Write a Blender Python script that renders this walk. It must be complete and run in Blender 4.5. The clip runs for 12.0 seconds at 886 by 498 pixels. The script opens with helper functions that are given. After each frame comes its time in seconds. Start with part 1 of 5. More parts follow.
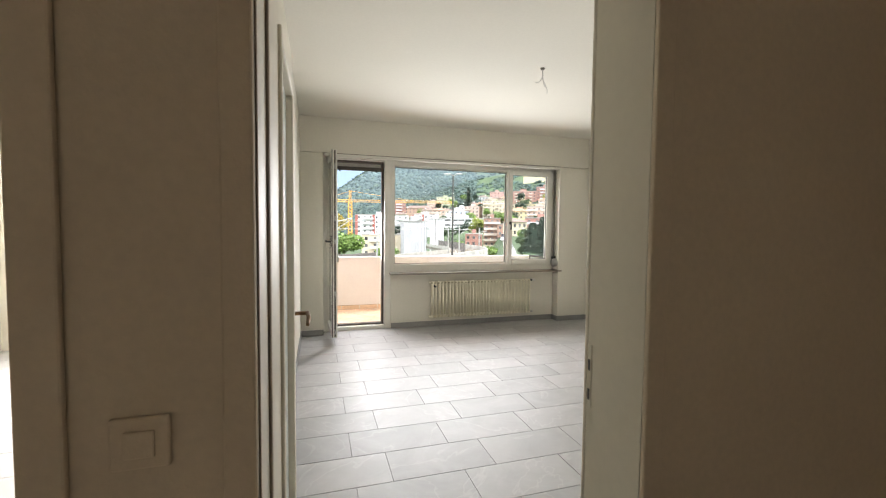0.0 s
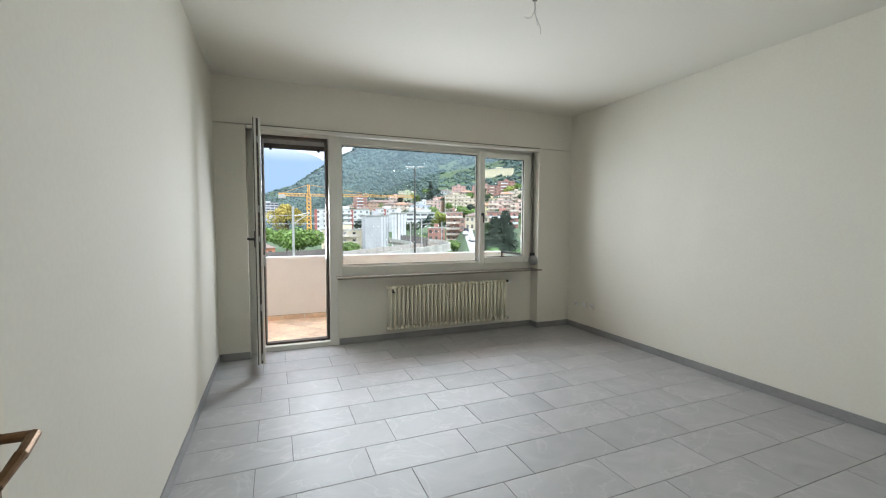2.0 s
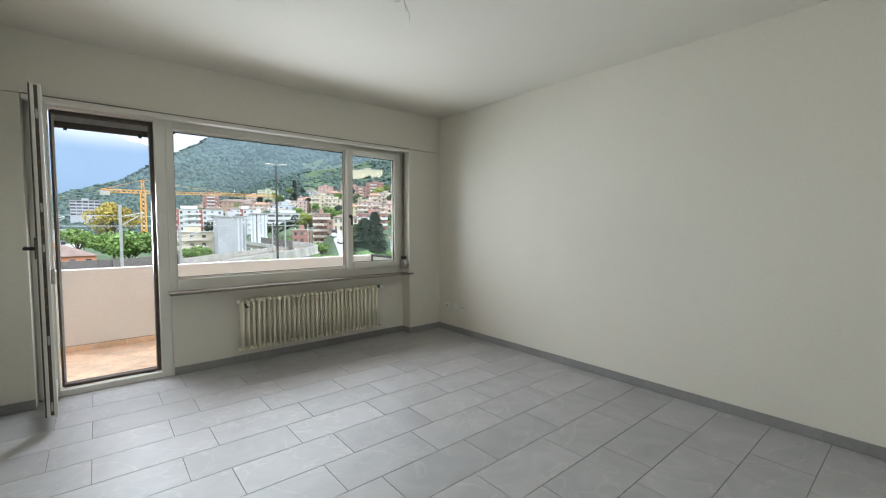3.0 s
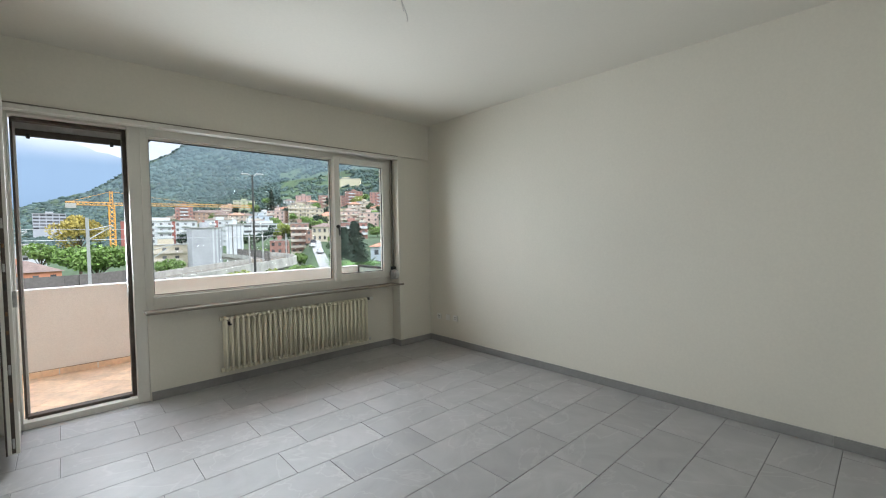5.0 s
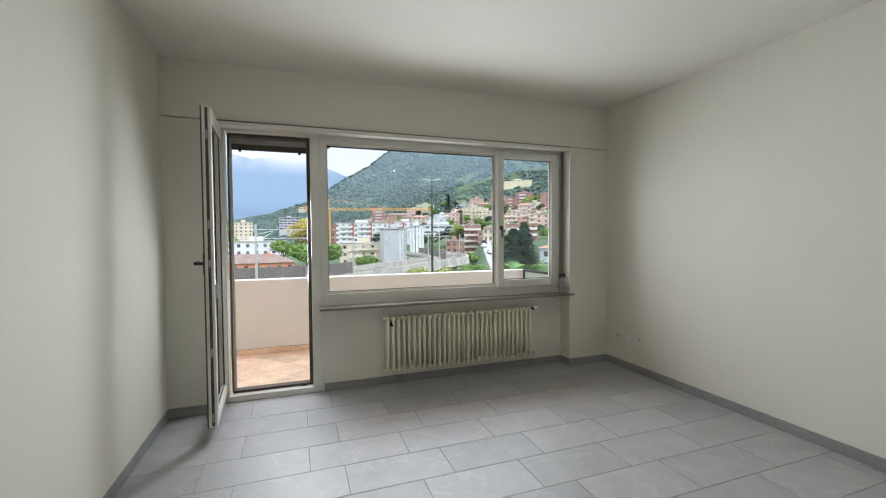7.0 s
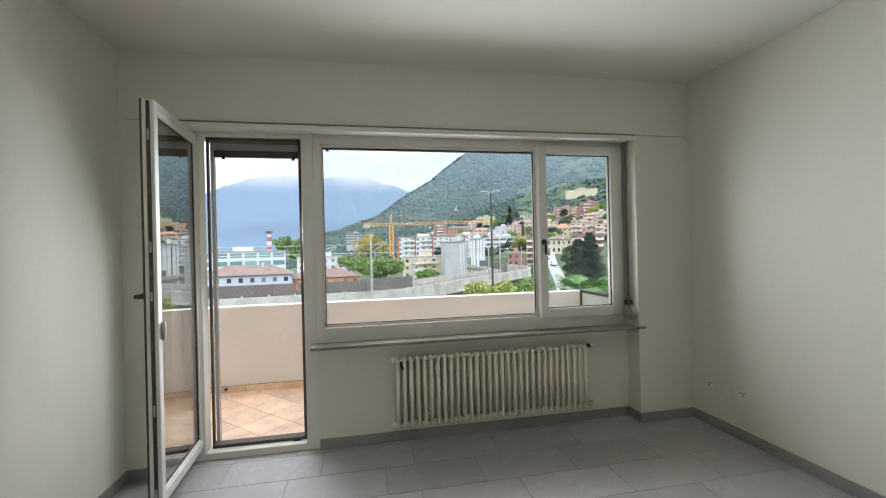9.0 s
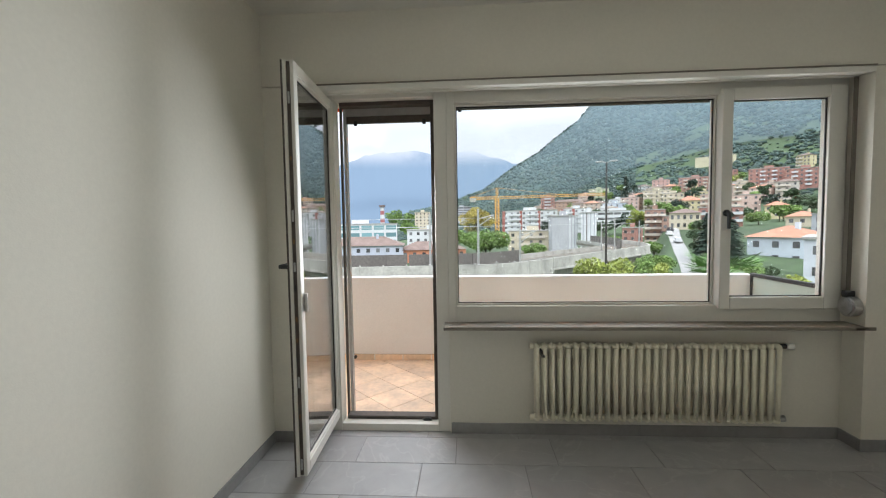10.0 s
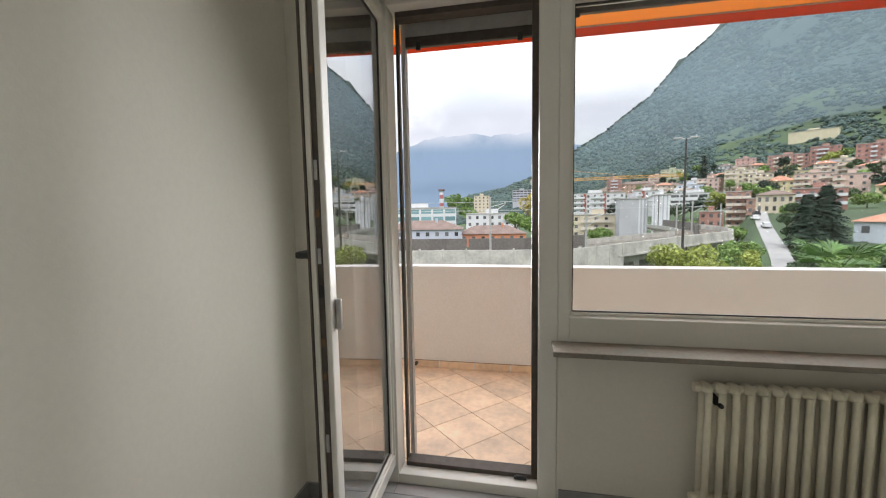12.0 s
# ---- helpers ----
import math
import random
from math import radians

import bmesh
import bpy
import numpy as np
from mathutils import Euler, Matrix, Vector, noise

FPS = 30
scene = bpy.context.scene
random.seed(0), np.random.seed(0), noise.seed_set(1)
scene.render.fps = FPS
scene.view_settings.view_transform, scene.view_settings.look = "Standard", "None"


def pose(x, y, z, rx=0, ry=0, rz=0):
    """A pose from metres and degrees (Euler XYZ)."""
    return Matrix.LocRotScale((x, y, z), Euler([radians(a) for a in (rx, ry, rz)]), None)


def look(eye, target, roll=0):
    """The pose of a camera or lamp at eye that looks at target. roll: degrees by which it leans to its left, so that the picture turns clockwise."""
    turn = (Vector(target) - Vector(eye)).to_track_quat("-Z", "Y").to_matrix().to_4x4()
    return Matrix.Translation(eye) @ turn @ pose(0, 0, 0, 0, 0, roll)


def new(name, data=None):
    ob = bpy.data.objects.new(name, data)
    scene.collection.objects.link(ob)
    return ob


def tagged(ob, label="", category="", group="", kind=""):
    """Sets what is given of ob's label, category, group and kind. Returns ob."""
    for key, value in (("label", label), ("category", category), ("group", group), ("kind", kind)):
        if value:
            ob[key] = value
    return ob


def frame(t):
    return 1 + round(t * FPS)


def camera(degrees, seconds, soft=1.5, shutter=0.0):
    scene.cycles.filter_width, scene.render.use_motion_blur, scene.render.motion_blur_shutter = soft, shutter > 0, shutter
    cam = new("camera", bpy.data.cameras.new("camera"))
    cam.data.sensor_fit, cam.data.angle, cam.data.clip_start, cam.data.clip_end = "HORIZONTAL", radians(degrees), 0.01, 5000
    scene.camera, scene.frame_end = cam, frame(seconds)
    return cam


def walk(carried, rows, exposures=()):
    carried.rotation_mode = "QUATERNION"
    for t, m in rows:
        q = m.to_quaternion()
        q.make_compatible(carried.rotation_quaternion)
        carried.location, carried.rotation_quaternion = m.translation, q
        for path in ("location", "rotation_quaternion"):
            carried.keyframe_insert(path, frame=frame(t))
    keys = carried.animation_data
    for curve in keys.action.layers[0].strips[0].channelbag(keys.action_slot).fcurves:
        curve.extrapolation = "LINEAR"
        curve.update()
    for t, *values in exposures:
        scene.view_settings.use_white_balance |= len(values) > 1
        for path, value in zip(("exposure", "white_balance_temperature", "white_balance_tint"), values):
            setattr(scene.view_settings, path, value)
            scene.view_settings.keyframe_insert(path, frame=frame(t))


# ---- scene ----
cam = camera(93.9, 12.0, soft=1.15)
PATH = [
    (0, (-0.861, -5.655, 1.358), (-0.28, -3.744, 1.26), 0.6),
    (0.5, (-0.763, -5.471, 1.377), (-0.124, -3.579, 1.258), 0.5),
    (1, (-0.723, -5.168, 1.357), (-0.012, -3.305, 1.207), 0.4),
    (1.5, (-0.654, -4.949, 1.358), (0.111, -3.108, 1.202), 0.1),
    (2, (-0.544, -4.715, 1.341), (0.207, -2.865, 1.217), 0.2),
    (2.5, (-0.467, -4.584, 1.367), (0.451, -2.811, 1.243), 0.3),
    (3, (-0.408, -4.479, 1.353), (0.874, -2.949, 1.238), 0.1),
    (3.2, (-0.376, -4.47, 1.364), (1.039, -3.061, 1.255), 0.2),
    (4.8, (-0.404, -4.326, 1.377), (1.072, -2.98, 1.295), -0.5),
    (5, (-0.419, -4.295, 1.365), (0.936, -2.826, 1.286), -0.9),
    (5.5, (-0.425, -4.215, 1.383), (0.551, -2.472, 1.306), -0.6),
    (6, (-0.359, -4.074, 1.369), (0.264, -2.175, 1.297), -0.1),
    (6.5, (-0.244, -4.005, 1.368), (0.29, -2.079, 1.299), -0.3),
    (7, (-0.126, -3.91, 1.373), (0.543, -2.026, 1.309), -0.4),
    (7.2, (-0.055, -3.839, 1.382), (0.665, -1.974, 1.323), -0.4),
    (8.8, (0.417, -3.272, 1.421), (0.925, -1.338, 1.425), -1.3),
    (9, (0.417, -3.222, 1.41), (0.8, -1.259, 1.412), -1.4),
    (9.5, (0.31, -3.097, 1.417), (0.409, -1.1, 1.366), -1.3),
    (10, (0.215, -2.859, 1.401), (0.094, -0.866, 1.287), -0.9),
    (10.5, (0.137, -2.683, 1.351), (-0.126, -0.71, 1.161), -0.6),
    (11, (0.086, -2.445, 1.334), (-0.25, -0.486, 1.111), -0.6),
    (11.5, (0.048, -2.213, 1.356), (-0.326, -0.26, 1.138), -0.9),
    (12, (-0.046, -1.961, 1.333), (-0.447, -0.011, 1.147), -1.0),
]
walk(cam, [(t, look(eye, target, roll)) for t, eye, target, roll in PATH],
     exposures=[(0, 1.68, 6550, 12), (1.5, 1.3, 6000, 9), (3, 1.08, 5950, 8), (6.5, 0.96, 6000, 9), (9.5, 0.89, 6100, 9), (12, 0.58, 6450, 12)])

# ---- light ----
world = bpy.data.worlds.new("sky")
scene.world = world
world.use_nodes = True
wn, wl = world.node_tree.nodes, world.node_tree.links
wn.clear()
w_out = wn.new("ShaderNodeOutputWorld")
w_bg = wn.new("ShaderNodeBackground")
w_sky = wn.new("ShaderNodeTexSky")
w_sky.sky_type = "NISHITA"
w_sky.sun_disc = False
w_sky.sun_elevation = radians(42)
w_sky.sun_rotation = radians(-150)
w_co = wn.new("ShaderNodeTexCoord")
w_noise = wn.new("ShaderNodeTexNoise")
w_noise.inputs["Scale"].default_value = 3.2
w_noise.inputs["Detail"].default_value = 7
w_noise.inputs["Roughness"].default_value = 0.5
w_ramp = wn.new("ShaderNodeValToRGB")
w_ramp.color_ramp.elements[0].position = 0.33
w_ramp.color_ramp.elements[0].color = (7.0, 7.5, 8.2, 1)
w_ramp.color_ramp.elements[1].position = 0.62
w_ramp.color_ramp.elements[1].color = (9.8, 9.9, 10.0, 1)
w_mix = wn.new("ShaderNodeMix")
w_mix.data_type = "RGBA"
w_mix.inputs["Factor"].default_value = 0.9
wl.new(w_co.outputs["Generated"], w_noise.inputs["Vector"])
wl.new(w_noise.outputs["Fac"], w_ramp.inputs["Fac"])
wl.new(w_sky.outputs["Color"], w_mix.inputs["A"])
wl.new(w_ramp.outputs["Color"], w_mix.inputs["B"])
w_sep = wn.new("ShaderNodeSeparateXYZ")
w_up = wn.new("ShaderNodeMapRange")
w_up.inputs["From Min"].default_value, w_up.inputs["From Max"].default_value = 0.0, 1.0
w_up.inputs["To Min"].default_value, w_up.inputs["To Max"].default_value = 0.42, 3.8
w_mul = wn.new("ShaderNodeVectorMath")
w_mul.operation = "SCALE"
wl.new(w_co.outputs["Generated"], w_sep.inputs[0])
wl.new(w_sep.outputs["Z"], w_up.inputs["Value"])
wl.new(w_mix.outputs["Result"], w_mul.inputs[0])
wl.new(w_up.outputs["Result"], w_mul.inputs["Scale"])
wl.new(w_mul.outputs[0], w_bg.inputs["Color"])
wl.new(w_bg.outputs["Background"], w_out.inputs["Surface"])
w_bg.inputs["Strength"].default_value = 0.075

sun = new("sun", bpy.data.lights.new("sun", "SUN"))
sun.data.energy = 0.9
sun.data.angle = radians(12)
sun.data.color = (1.0, 0.95, 0.88)
sun.matrix_world = pose(0, 0, 30, 48, 0, 30)


def window_light(name, x0, x1, z0, z1, y, watts, tilt=0, turn=0, spread=165):
    lamp = new(name, bpy.data.lights.new(name, "AREA"))
    lamp.data.shape = "RECTANGLE"
    lamp.data.size, lamp.data.size_y = x1 - x0, z1 - z0
    lamp.data.energy = watts
    lamp.data.color = (0.97, 0.99, 1.0)
    lamp.data.spread = radians(spread)
    lamp.matrix_world = pose((x0 + x1) / 2, y, (z0 + z1) / 2, -90 + tilt, 0, turn)
    return lamp


window_light("daylight_window", 0.32, 1.62, 1.02, 2.06, -0.01, 14.5, 2, 0, 125)
window_light("daylight_casement", 1.99, 2.31, 1.04, 2.04, -0.01, 4.8, 2, 0, 125)
window_light("daylight_door", -0.2, -0.04, 0.9, 2.12, 0.0, 8.5, 22, 0, 140)
window_light("daylight_bedroom", -3.6, -2.0, 0.9, 2.2, -0.13, 62)

# ---- materials ----


def material(name, color, rough=0.6, metal=0.0, grain=0.0, grain_scale=40.0, stain=0.0, stain_scale=1.5,
             bump=0.0, bump_scale=80.0, vary=0.0, island=False, spec=0.5, sheet=0.0):
    """A surface of one colour with fine grain, broad stains, relief and a change from piece to piece."""
    mat = bpy.data.materials.new(name)
    mat.use_nodes = True
    n, l = mat.node_tree.nodes, mat.node_tree.links
    bsdf = n["Principled BSDF"]
    bsdf.inputs["Roughness"].default_value = rough
    bsdf.inputs["Metallic"].default_value = metal
    bsdf.inputs["Specular IOR Level"].default_value = spec
    bsdf.inputs["Base Color"].default_value = (*color, 1)
    if sheet:
        bsdf.inputs["Transmission Weight"].default_value = sheet
    co = n.new("ShaderNodeNewGeometry")
    value = None

    def add(sock):
        nonlocal value
        if value is None:
            value = sock
        else:
            m = n.new("ShaderNodeMath")
            m.operation = "MULTIPLY"
            l.new(value, m.inputs[0])
            l.new(sock, m.inputs[1])
            value = m.outputs[0]

    def spread(sock, amount, low=0.3, high=0.7):
        m = n.new("ShaderNodeMapRange")
        m.inputs["From Min"].default_value = low
        m.inputs["From Max"].default_value = high
        m.inputs["To Min"].default_value = 1 - amount
        m.inputs["To Max"].default_value = 1 + amount
        l.new(sock, m.inputs["Value"])
        return m.outputs["Result"]

    def noise_node(scale, detail):
        t = n.new("ShaderNodeTexNoise")
        t.inputs["Scale"].default_value = scale
        t.inputs["Detail"].default_value = detail
        l.new(co.outputs["Position"], t.inputs["Vector"])
        return t.outputs["Fac"]

    if grain:
        add(spread(noise_node(grain_scale, 4), grain))
    if stain:
        add(spread(noise_node(stain_scale, 5), stain))
    if vary:
        if island:
            add(spread(co.outputs["Random Per Island"], vary, 0, 1))
        else:
            info = n.new("ShaderNodeObjectInfo")
            add(spread(info.outputs["Random"], vary, 0, 1))
    if value is not None:
        vm = n.new("ShaderNodeVectorMath")
        vm.operation = "SCALE"
        vm.inputs[0].default_value = color
        l.new(value, vm.inputs["Scale"])
        l.new(vm.outputs[0], bsdf.inputs["Base Color"])
    if bump:
        b = n.new("ShaderNodeBump")
        b.inputs["Strength"].default_value = bump
        b.inputs["Distance"].default_value = 0.01
        l.new(noise_node(bump_scale, 4), b.inputs["Height"])
        l.new(b.outputs["Normal"], bsdf.inputs["Normal"])
    return mat


def slate_tile():
    """Grey porcelain with cloudy light veins, another cut of the pattern on every tile."""
    mat = material("grey_tile", (0.3, 0.3, 0.3), 0.48)
    n, l = mat.node_tree.nodes, mat.node_tree.links
    bsdf = n["Principled BSDF"]
    co, info = n.new("ShaderNodeNewGeometry"), n.new("ShaderNodeObjectInfo")
    shift = n.new("ShaderNodeVectorMath")
    shift.operation = "MULTIPLY_ADD"
    shift.inputs[1].default_value = (1, 1, 1)
    far = n.new("ShaderNodeMath")
    far.operation = "MULTIPLY"
    far.inputs[1].default_value = 40
    l.new(info.outputs["Random"], far.inputs[0])
    l.new(co.outputs["Position"], shift.inputs[0])
    l.new(far.outputs[0], shift.inputs[2])
    cloud = n.new("ShaderNodeTexNoise")
    cloud.inputs["Scale"].default_value = 3.0
    cloud.inputs["Detail"].default_value = 8
    cloud.inputs["Roughness"].default_value = 0.62
    cloud.inputs["Distortion"].default_value = 1.1
    l.new(shift.outputs[0], cloud.inputs["Vector"])
    ramp = n.new("ShaderNodeValToRGB")
    ramp.color_ramp.elements[0].position, ramp.color_ramp.elements[0].color = 0.25, (0.325, 0.32, 0.318, 1)
    ramp.color_ramp.elements[1].position, ramp.color_ramp.elements[1].color = 0.72, (0.41, 0.405, 0.402, 1)
    vein_tone = ramp.color_ramp.elements.new(0.8)
    vein_tone.color = (0.48, 0.48, 0.48, 1)
    l.new(cloud.outputs["Fac"], ramp.inputs["Fac"])
    line = n.new("ShaderNodeTexNoise")
    line.inputs["Scale"].default_value = 1.3
    line.inputs["Detail"].default_value = 5
    line.inputs["Distortion"].default_value = 2.2
    l.new(shift.outputs[0], line.inputs["Vector"])
    band = n.new("ShaderNodeValToRGB")
    band.color_ramp.elements[0].position, band.color_ramp.elements[0].color = 0.485, (0, 0, 0, 1)
    band.color_ramp.elements[1].position, band.color_ramp.elements[1].color = 0.515, (0, 0, 0, 1)
    peak = band.color_ramp.elements.new(0.5)
    peak.color = (0.16, 0.16, 0.16, 1)
    l.new(line.outputs["Fac"], band.inputs["Fac"])
    veined = n.new("ShaderNodeMix")
    veined.data_type = "RGBA"
    veined.inputs["B"].default_value = (0.66, 0.65, 0.63, 1)
    l.new(band.outputs["Color"], veined.inputs["Factor"])
    l.new(ramp.outputs["Color"], veined.inputs["A"])
    tone = n.new("ShaderNodeMapRange")
    tone.inputs["To Min"].default_value, tone.inputs["To Max"].default_value = 0.92, 1.06
    l.new(info.outputs["Random"], tone.inputs["Value"])
    vm = n.new("ShaderNodeVectorMath")
    vm.operation = "SCALE"
    l.new(veined.outputs["Result"], vm.inputs[0])
    l.new(tone.outputs["Result"], vm.inputs["Scale"])
    l.new(vm.outputs[0], bsdf.inputs["Base Color"])
    bump = n.new("ShaderNodeBump")
    bump.inputs["Strength"].default_value, bump.inputs["Distance"].default_value = 0.12, 0.004
    l.new(cloud.outputs["Fac"], bump.inputs["Height"])
    l.new(bump.outputs["Normal"], bsdf.inputs["Normal"])
    return mat


def pane_glass(name, tint=(0.98, 0.99, 0.985), straight=0.03, growth=4.0):
    """Clear glass: straight through, with a mirror gloss that grows towards grazing views."""
    mat = bpy.data.materials.new(name)
    mat.use_nodes = True
    n, l = mat.node_tree.nodes, mat.node_tree.links
    n.clear()
    out, mix = n.new("ShaderNodeOutputMaterial"), n.new("ShaderNodeMixShader")
    clear, gloss, facing = n.new("ShaderNodeBsdfTransparent"), n.new("ShaderNodeBsdfGlossy"), n.new("ShaderNodeLayerWeight")
    power, scale = n.new("ShaderNodeMath"), n.new("ShaderNodeMath")
    clear.inputs["Color"].default_value = (*tint, 1)
    gloss.inputs["Roughness"].default_value = 0.01
    facing.inputs["Blend"].default_value = 0.5
    power.operation = "POWER"
    power.inputs[1].default_value = growth
    scale.operation = "MULTIPLY_ADD"
    scale.inputs[1].default_value = 1.0 - straight
    scale.inputs[2].default_value = straight
    l.new(facing.outputs["Facing"], power.inputs[0])
    l.new(power.outputs[0], scale.inputs[0])
    l.new(scale.outputs[0], mix.inputs["Fac"])
    l.new(clear.outputs[0], mix.inputs[1])
    l.new(gloss.outputs[0], mix.inputs[2])
    l.new(mix.outputs[0], out.inputs["Surface"])
    return mat


M_WALL = material("white_plaster", (0.70, 0.668, 0.585), 0.85, grain=0.02, grain_scale=60, stain=0.025, stain_scale=0.9, bump=0.06, bump_scale=160)
M_CEIL = material("ceiling_paint", (0.70, 0.672, 0.60), 0.9, grain=0.015, grain_scale=50, stain=0.02, stain_scale=0.7, bump=0.04, bump_scale=120)
M_HALL = material("hall_plaster", (0.72, 0.615, 0.48), 0.85, grain=0.03, grain_scale=60, stain=0.03, stain_scale=1.2, bump=0.08, bump_scale=150)
M_TILE = slate_tile()
M_GROUT = material("dark_grout", (0.19, 0.187, 0.18), 0.9, grain=0.2, grain_scale=90)
M_BASE = material("grey_skirting_tile", (0.25, 0.245, 0.24), 0.4, grain=0.06, grain_scale=30, stain=0.1, stain_scale=3, vary=0.06)
M_PVC = material("white_window_frame", (0.72, 0.70, 0.64), 0.35, grain=0.015, grain_scale=50, stain=0.03, stain_scale=2.5)
M_GASKET = material("dark_gasket", (0.035, 0.032, 0.03), 0.5, grain=0.2, grain_scale=60)
M_BRONZE = material("bronze_frame_metal", (0.085, 0.07, 0.058), 0.5, 0.3, grain=0.2, grain_scale=30)
M_GLASS = pane_glass("window_glass")
M_DOORGLASS = pane_glass("door_glass", straight=0.06, growth=2.6)
M_PAINT = material("glossy_door_paint", (0.72, 0.67, 0.56), 0.6, grain=0.02, grain_scale=30, stain=0.03, stain_scale=2, bump=0.03, bump_scale=25)
M_BRASS = material("worn_brass", (0.20, 0.12, 0.065), 0.42, 0.8, grain=0.2, grain_scale=60, stain=0.2, stain_scale=12)
M_RAD = material("ivory_radiator_enamel", (0.85, 0.80, 0.64), 0.38, grain=0.03, grain_scale=40, stain=0.05, stain_scale=5)
M_SILL = material("pale_stone_sill", (0.22, 0.195, 0.155), 0.6, grain=0.12, grain_scale=70, stain=0.1, stain_scale=5)
M_SOCKET = material("white_plastic", (0.75, 0.74, 0.70), 0.35, grain=0.02)
M_BLACK = material("black_plastic", (0.025, 0.025, 0.025), 0.5)
M_STEEL = material("steel", (0.45, 0.45, 0.44), 0.4, 0.8, grain=0.15, grain_scale=40)
M_ALU = material("shutter_aluminium", (0.50, 0.48, 0.46), 0.45, 0.3, grain=0.08, grain_scale=30)
M_STRAP = material("webbing", (0.16, 0.145, 0.12), 0.9, grain=0.25, grain_scale=250)
M_STUCCO = material("balcony_render", (0.87, 0.86, 0.845), 0.9, grain=0.05, grain_scale=120, stain=0.05, stain_scale=1.2, bump=0.25, bump_scale=220)
M_TERRA = material("pale_terracotta", (0.88, 0.68, 0.49), 0.4, grain=0.08, grain_scale=25, stain=0.2, stain_scale=4.5, vary=0.1, bump=0.06, bump_scale=30)
M_TGROUT = material("terracotta_grout", (0.36, 0.27, 0.20), 0.9, grain=0.15)
M_AWN_RED = material("red_awning_cloth", (0.75, 0.09, 0.03), 0.8, grain=0.08, grain_scale=300, sheet=0.0)
M_AWN_ORANGE = material("orange_awning_cloth", (0.85, 0.40, 0.10), 0.8, grain=0.08, grain_scale=300)
M_GAP_SHADE = material("gap_shade_brown", (0.3, 0.24, 0.17), 0.7, grain=0.1)
M_WIRE = material("wire_insulation", (0.5, 0.48, 0.45), 0.6)


def frosted():
    mat = material("frosted_glass", (0.80, 0.84, 0.80), 0.62)
    bsdf = mat.node_tree.nodes["Principled BSDF"]
    bsdf.inputs["Transmission Weight"].default_value = 0.35
    bsdf.inputs["Specular IOR Level"].default_value = 0.25
    return mat


M_FROST = frosted()
M_GREENPANEL = material("greenish_panel_glass", (0.50, 0.58, 0.52), 0.25, grain=0.03, stain=0.06, stain_scale=2)

# ---- building blocks ----


def block(bm, x0, y0, z0, x1, y1, z1, bevel=0.0):
    r = bmesh.ops.create_cube(bm, size=1, matrix=Matrix.Translation(((x0 + x1) / 2, (y0 + y1) / 2, (z0 + z1) / 2)) @ Matrix.Diagonal((x1 - x0, y1 - y0, z1 - z0, 1)))
    if bevel:
        edges = list({e for v in r["verts"] for e in v.link_edges})
        bmesh.ops.bevel(bm, geom=edges, offset=bevel, segments=2, affect="EDGES", profile=0.5)


def rod(bm, a, b, r, sides=10, r2=None):
    a, b = Vector(a), Vector(b)
    d = b - a
    m = Matrix.Translation((a + b) / 2) @ d.to_track_quat("Z", "Y").to_matrix().to_4x4()
    bmesh.ops.create_cone(bm, cap_ends=True, segments=sides, radius1=r, radius2=r if r2 is None else r2, depth=d.length, matrix=m)


def ball(bm, c, r, sub=2, scale=(1, 1, 1)):
    bmesh.ops.create_icosphere(bm, subdivisions=sub, radius=r, matrix=Matrix.Translation(c) @ Matrix.Diagonal((*scale, 1)))


def mesh_of(name, bm, mat, smooth=False):
    me = bpy.data.meshes.new(name)
    bm.to_mesh(me)
    bm.free()
    me.materials.append(mat)
    if smooth:
        me.shade_smooth()
    return me


def part(name, bm, mat, parent, label="", smooth=False):
    ob = new(name, mesh_of(name, bm, mat, smooth))
    ob.parent = parent
    if label:
        tagged(ob, label)
    return ob


def piece(name, me, parent, m):
    ob = new(name, me)
    ob.parent = parent
    ob.matrix_basis = m
    return ob


def thing(name, label, category, m=None, group="", kind=""):
    ob = new(name)
    ob.empty_display_size = 0.1
    if m is not None:
        ob.matrix_basis = m
    return tagged(ob, label, category, group, kind)


def structure(name, bm, mat, label, category):
    return tagged(new(name, mesh_of(name, bm, mat)), label, category, kind="structure")


# ---- the room ----
LEFT, RIGHT, PIER, NICHE, BACK, TOP = -1.062, 3.045, -0.29, -0.14, -4.705, 2.716
HALL_Y, JAMB_L, JAMB_R, DOOR_TOP = -4.905, -0.96, -0.157, 2.06
OUT = 0.22          # outer face of the facade
LINE = 2.275        # underside of the shutter box

bm = bmesh.new()
block(bm, LEFT - 0.1, PIER, -0.05, -0.79, OUT, LINE)
block(bm, 2.56, PIER, -0.05, RIGHT + 0.2, 0.03, LINE)
block(bm, LEFT - 0.1, PIER, LINE + 0.006, RIGHT + 0.2, OUT, TOP + 0.1)
block(bm, 0.083, NICHE, -0.05, 2.56, OUT, 0.735)
block(bm, -0.79, NICHE + 0.1, -0.05, 0.083, OUT, -0.012)
wall_n = structure("wall_north", bm, M_WALL, "white plastered window wall with shutter box and radiator niche", "wall")
bm = bmesh.new()
block(bm, LEFT - 0.1, HALL_Y + 0.014, -0.05, LEFT, PIER, TOP + 0.1)
structure("wall_west", bm, M_WALL, "long white plastered side wall, slightly uneven", "wall")
bm = bmesh.new()
block(bm, RIGHT, BACK, -0.05, RIGHT + 0.2, PIER, TOP + 0.1)
structure("wall_east", bm, M_WALL, "plain white plastered wall with three sockets", "wall")
bm = bmesh.new()
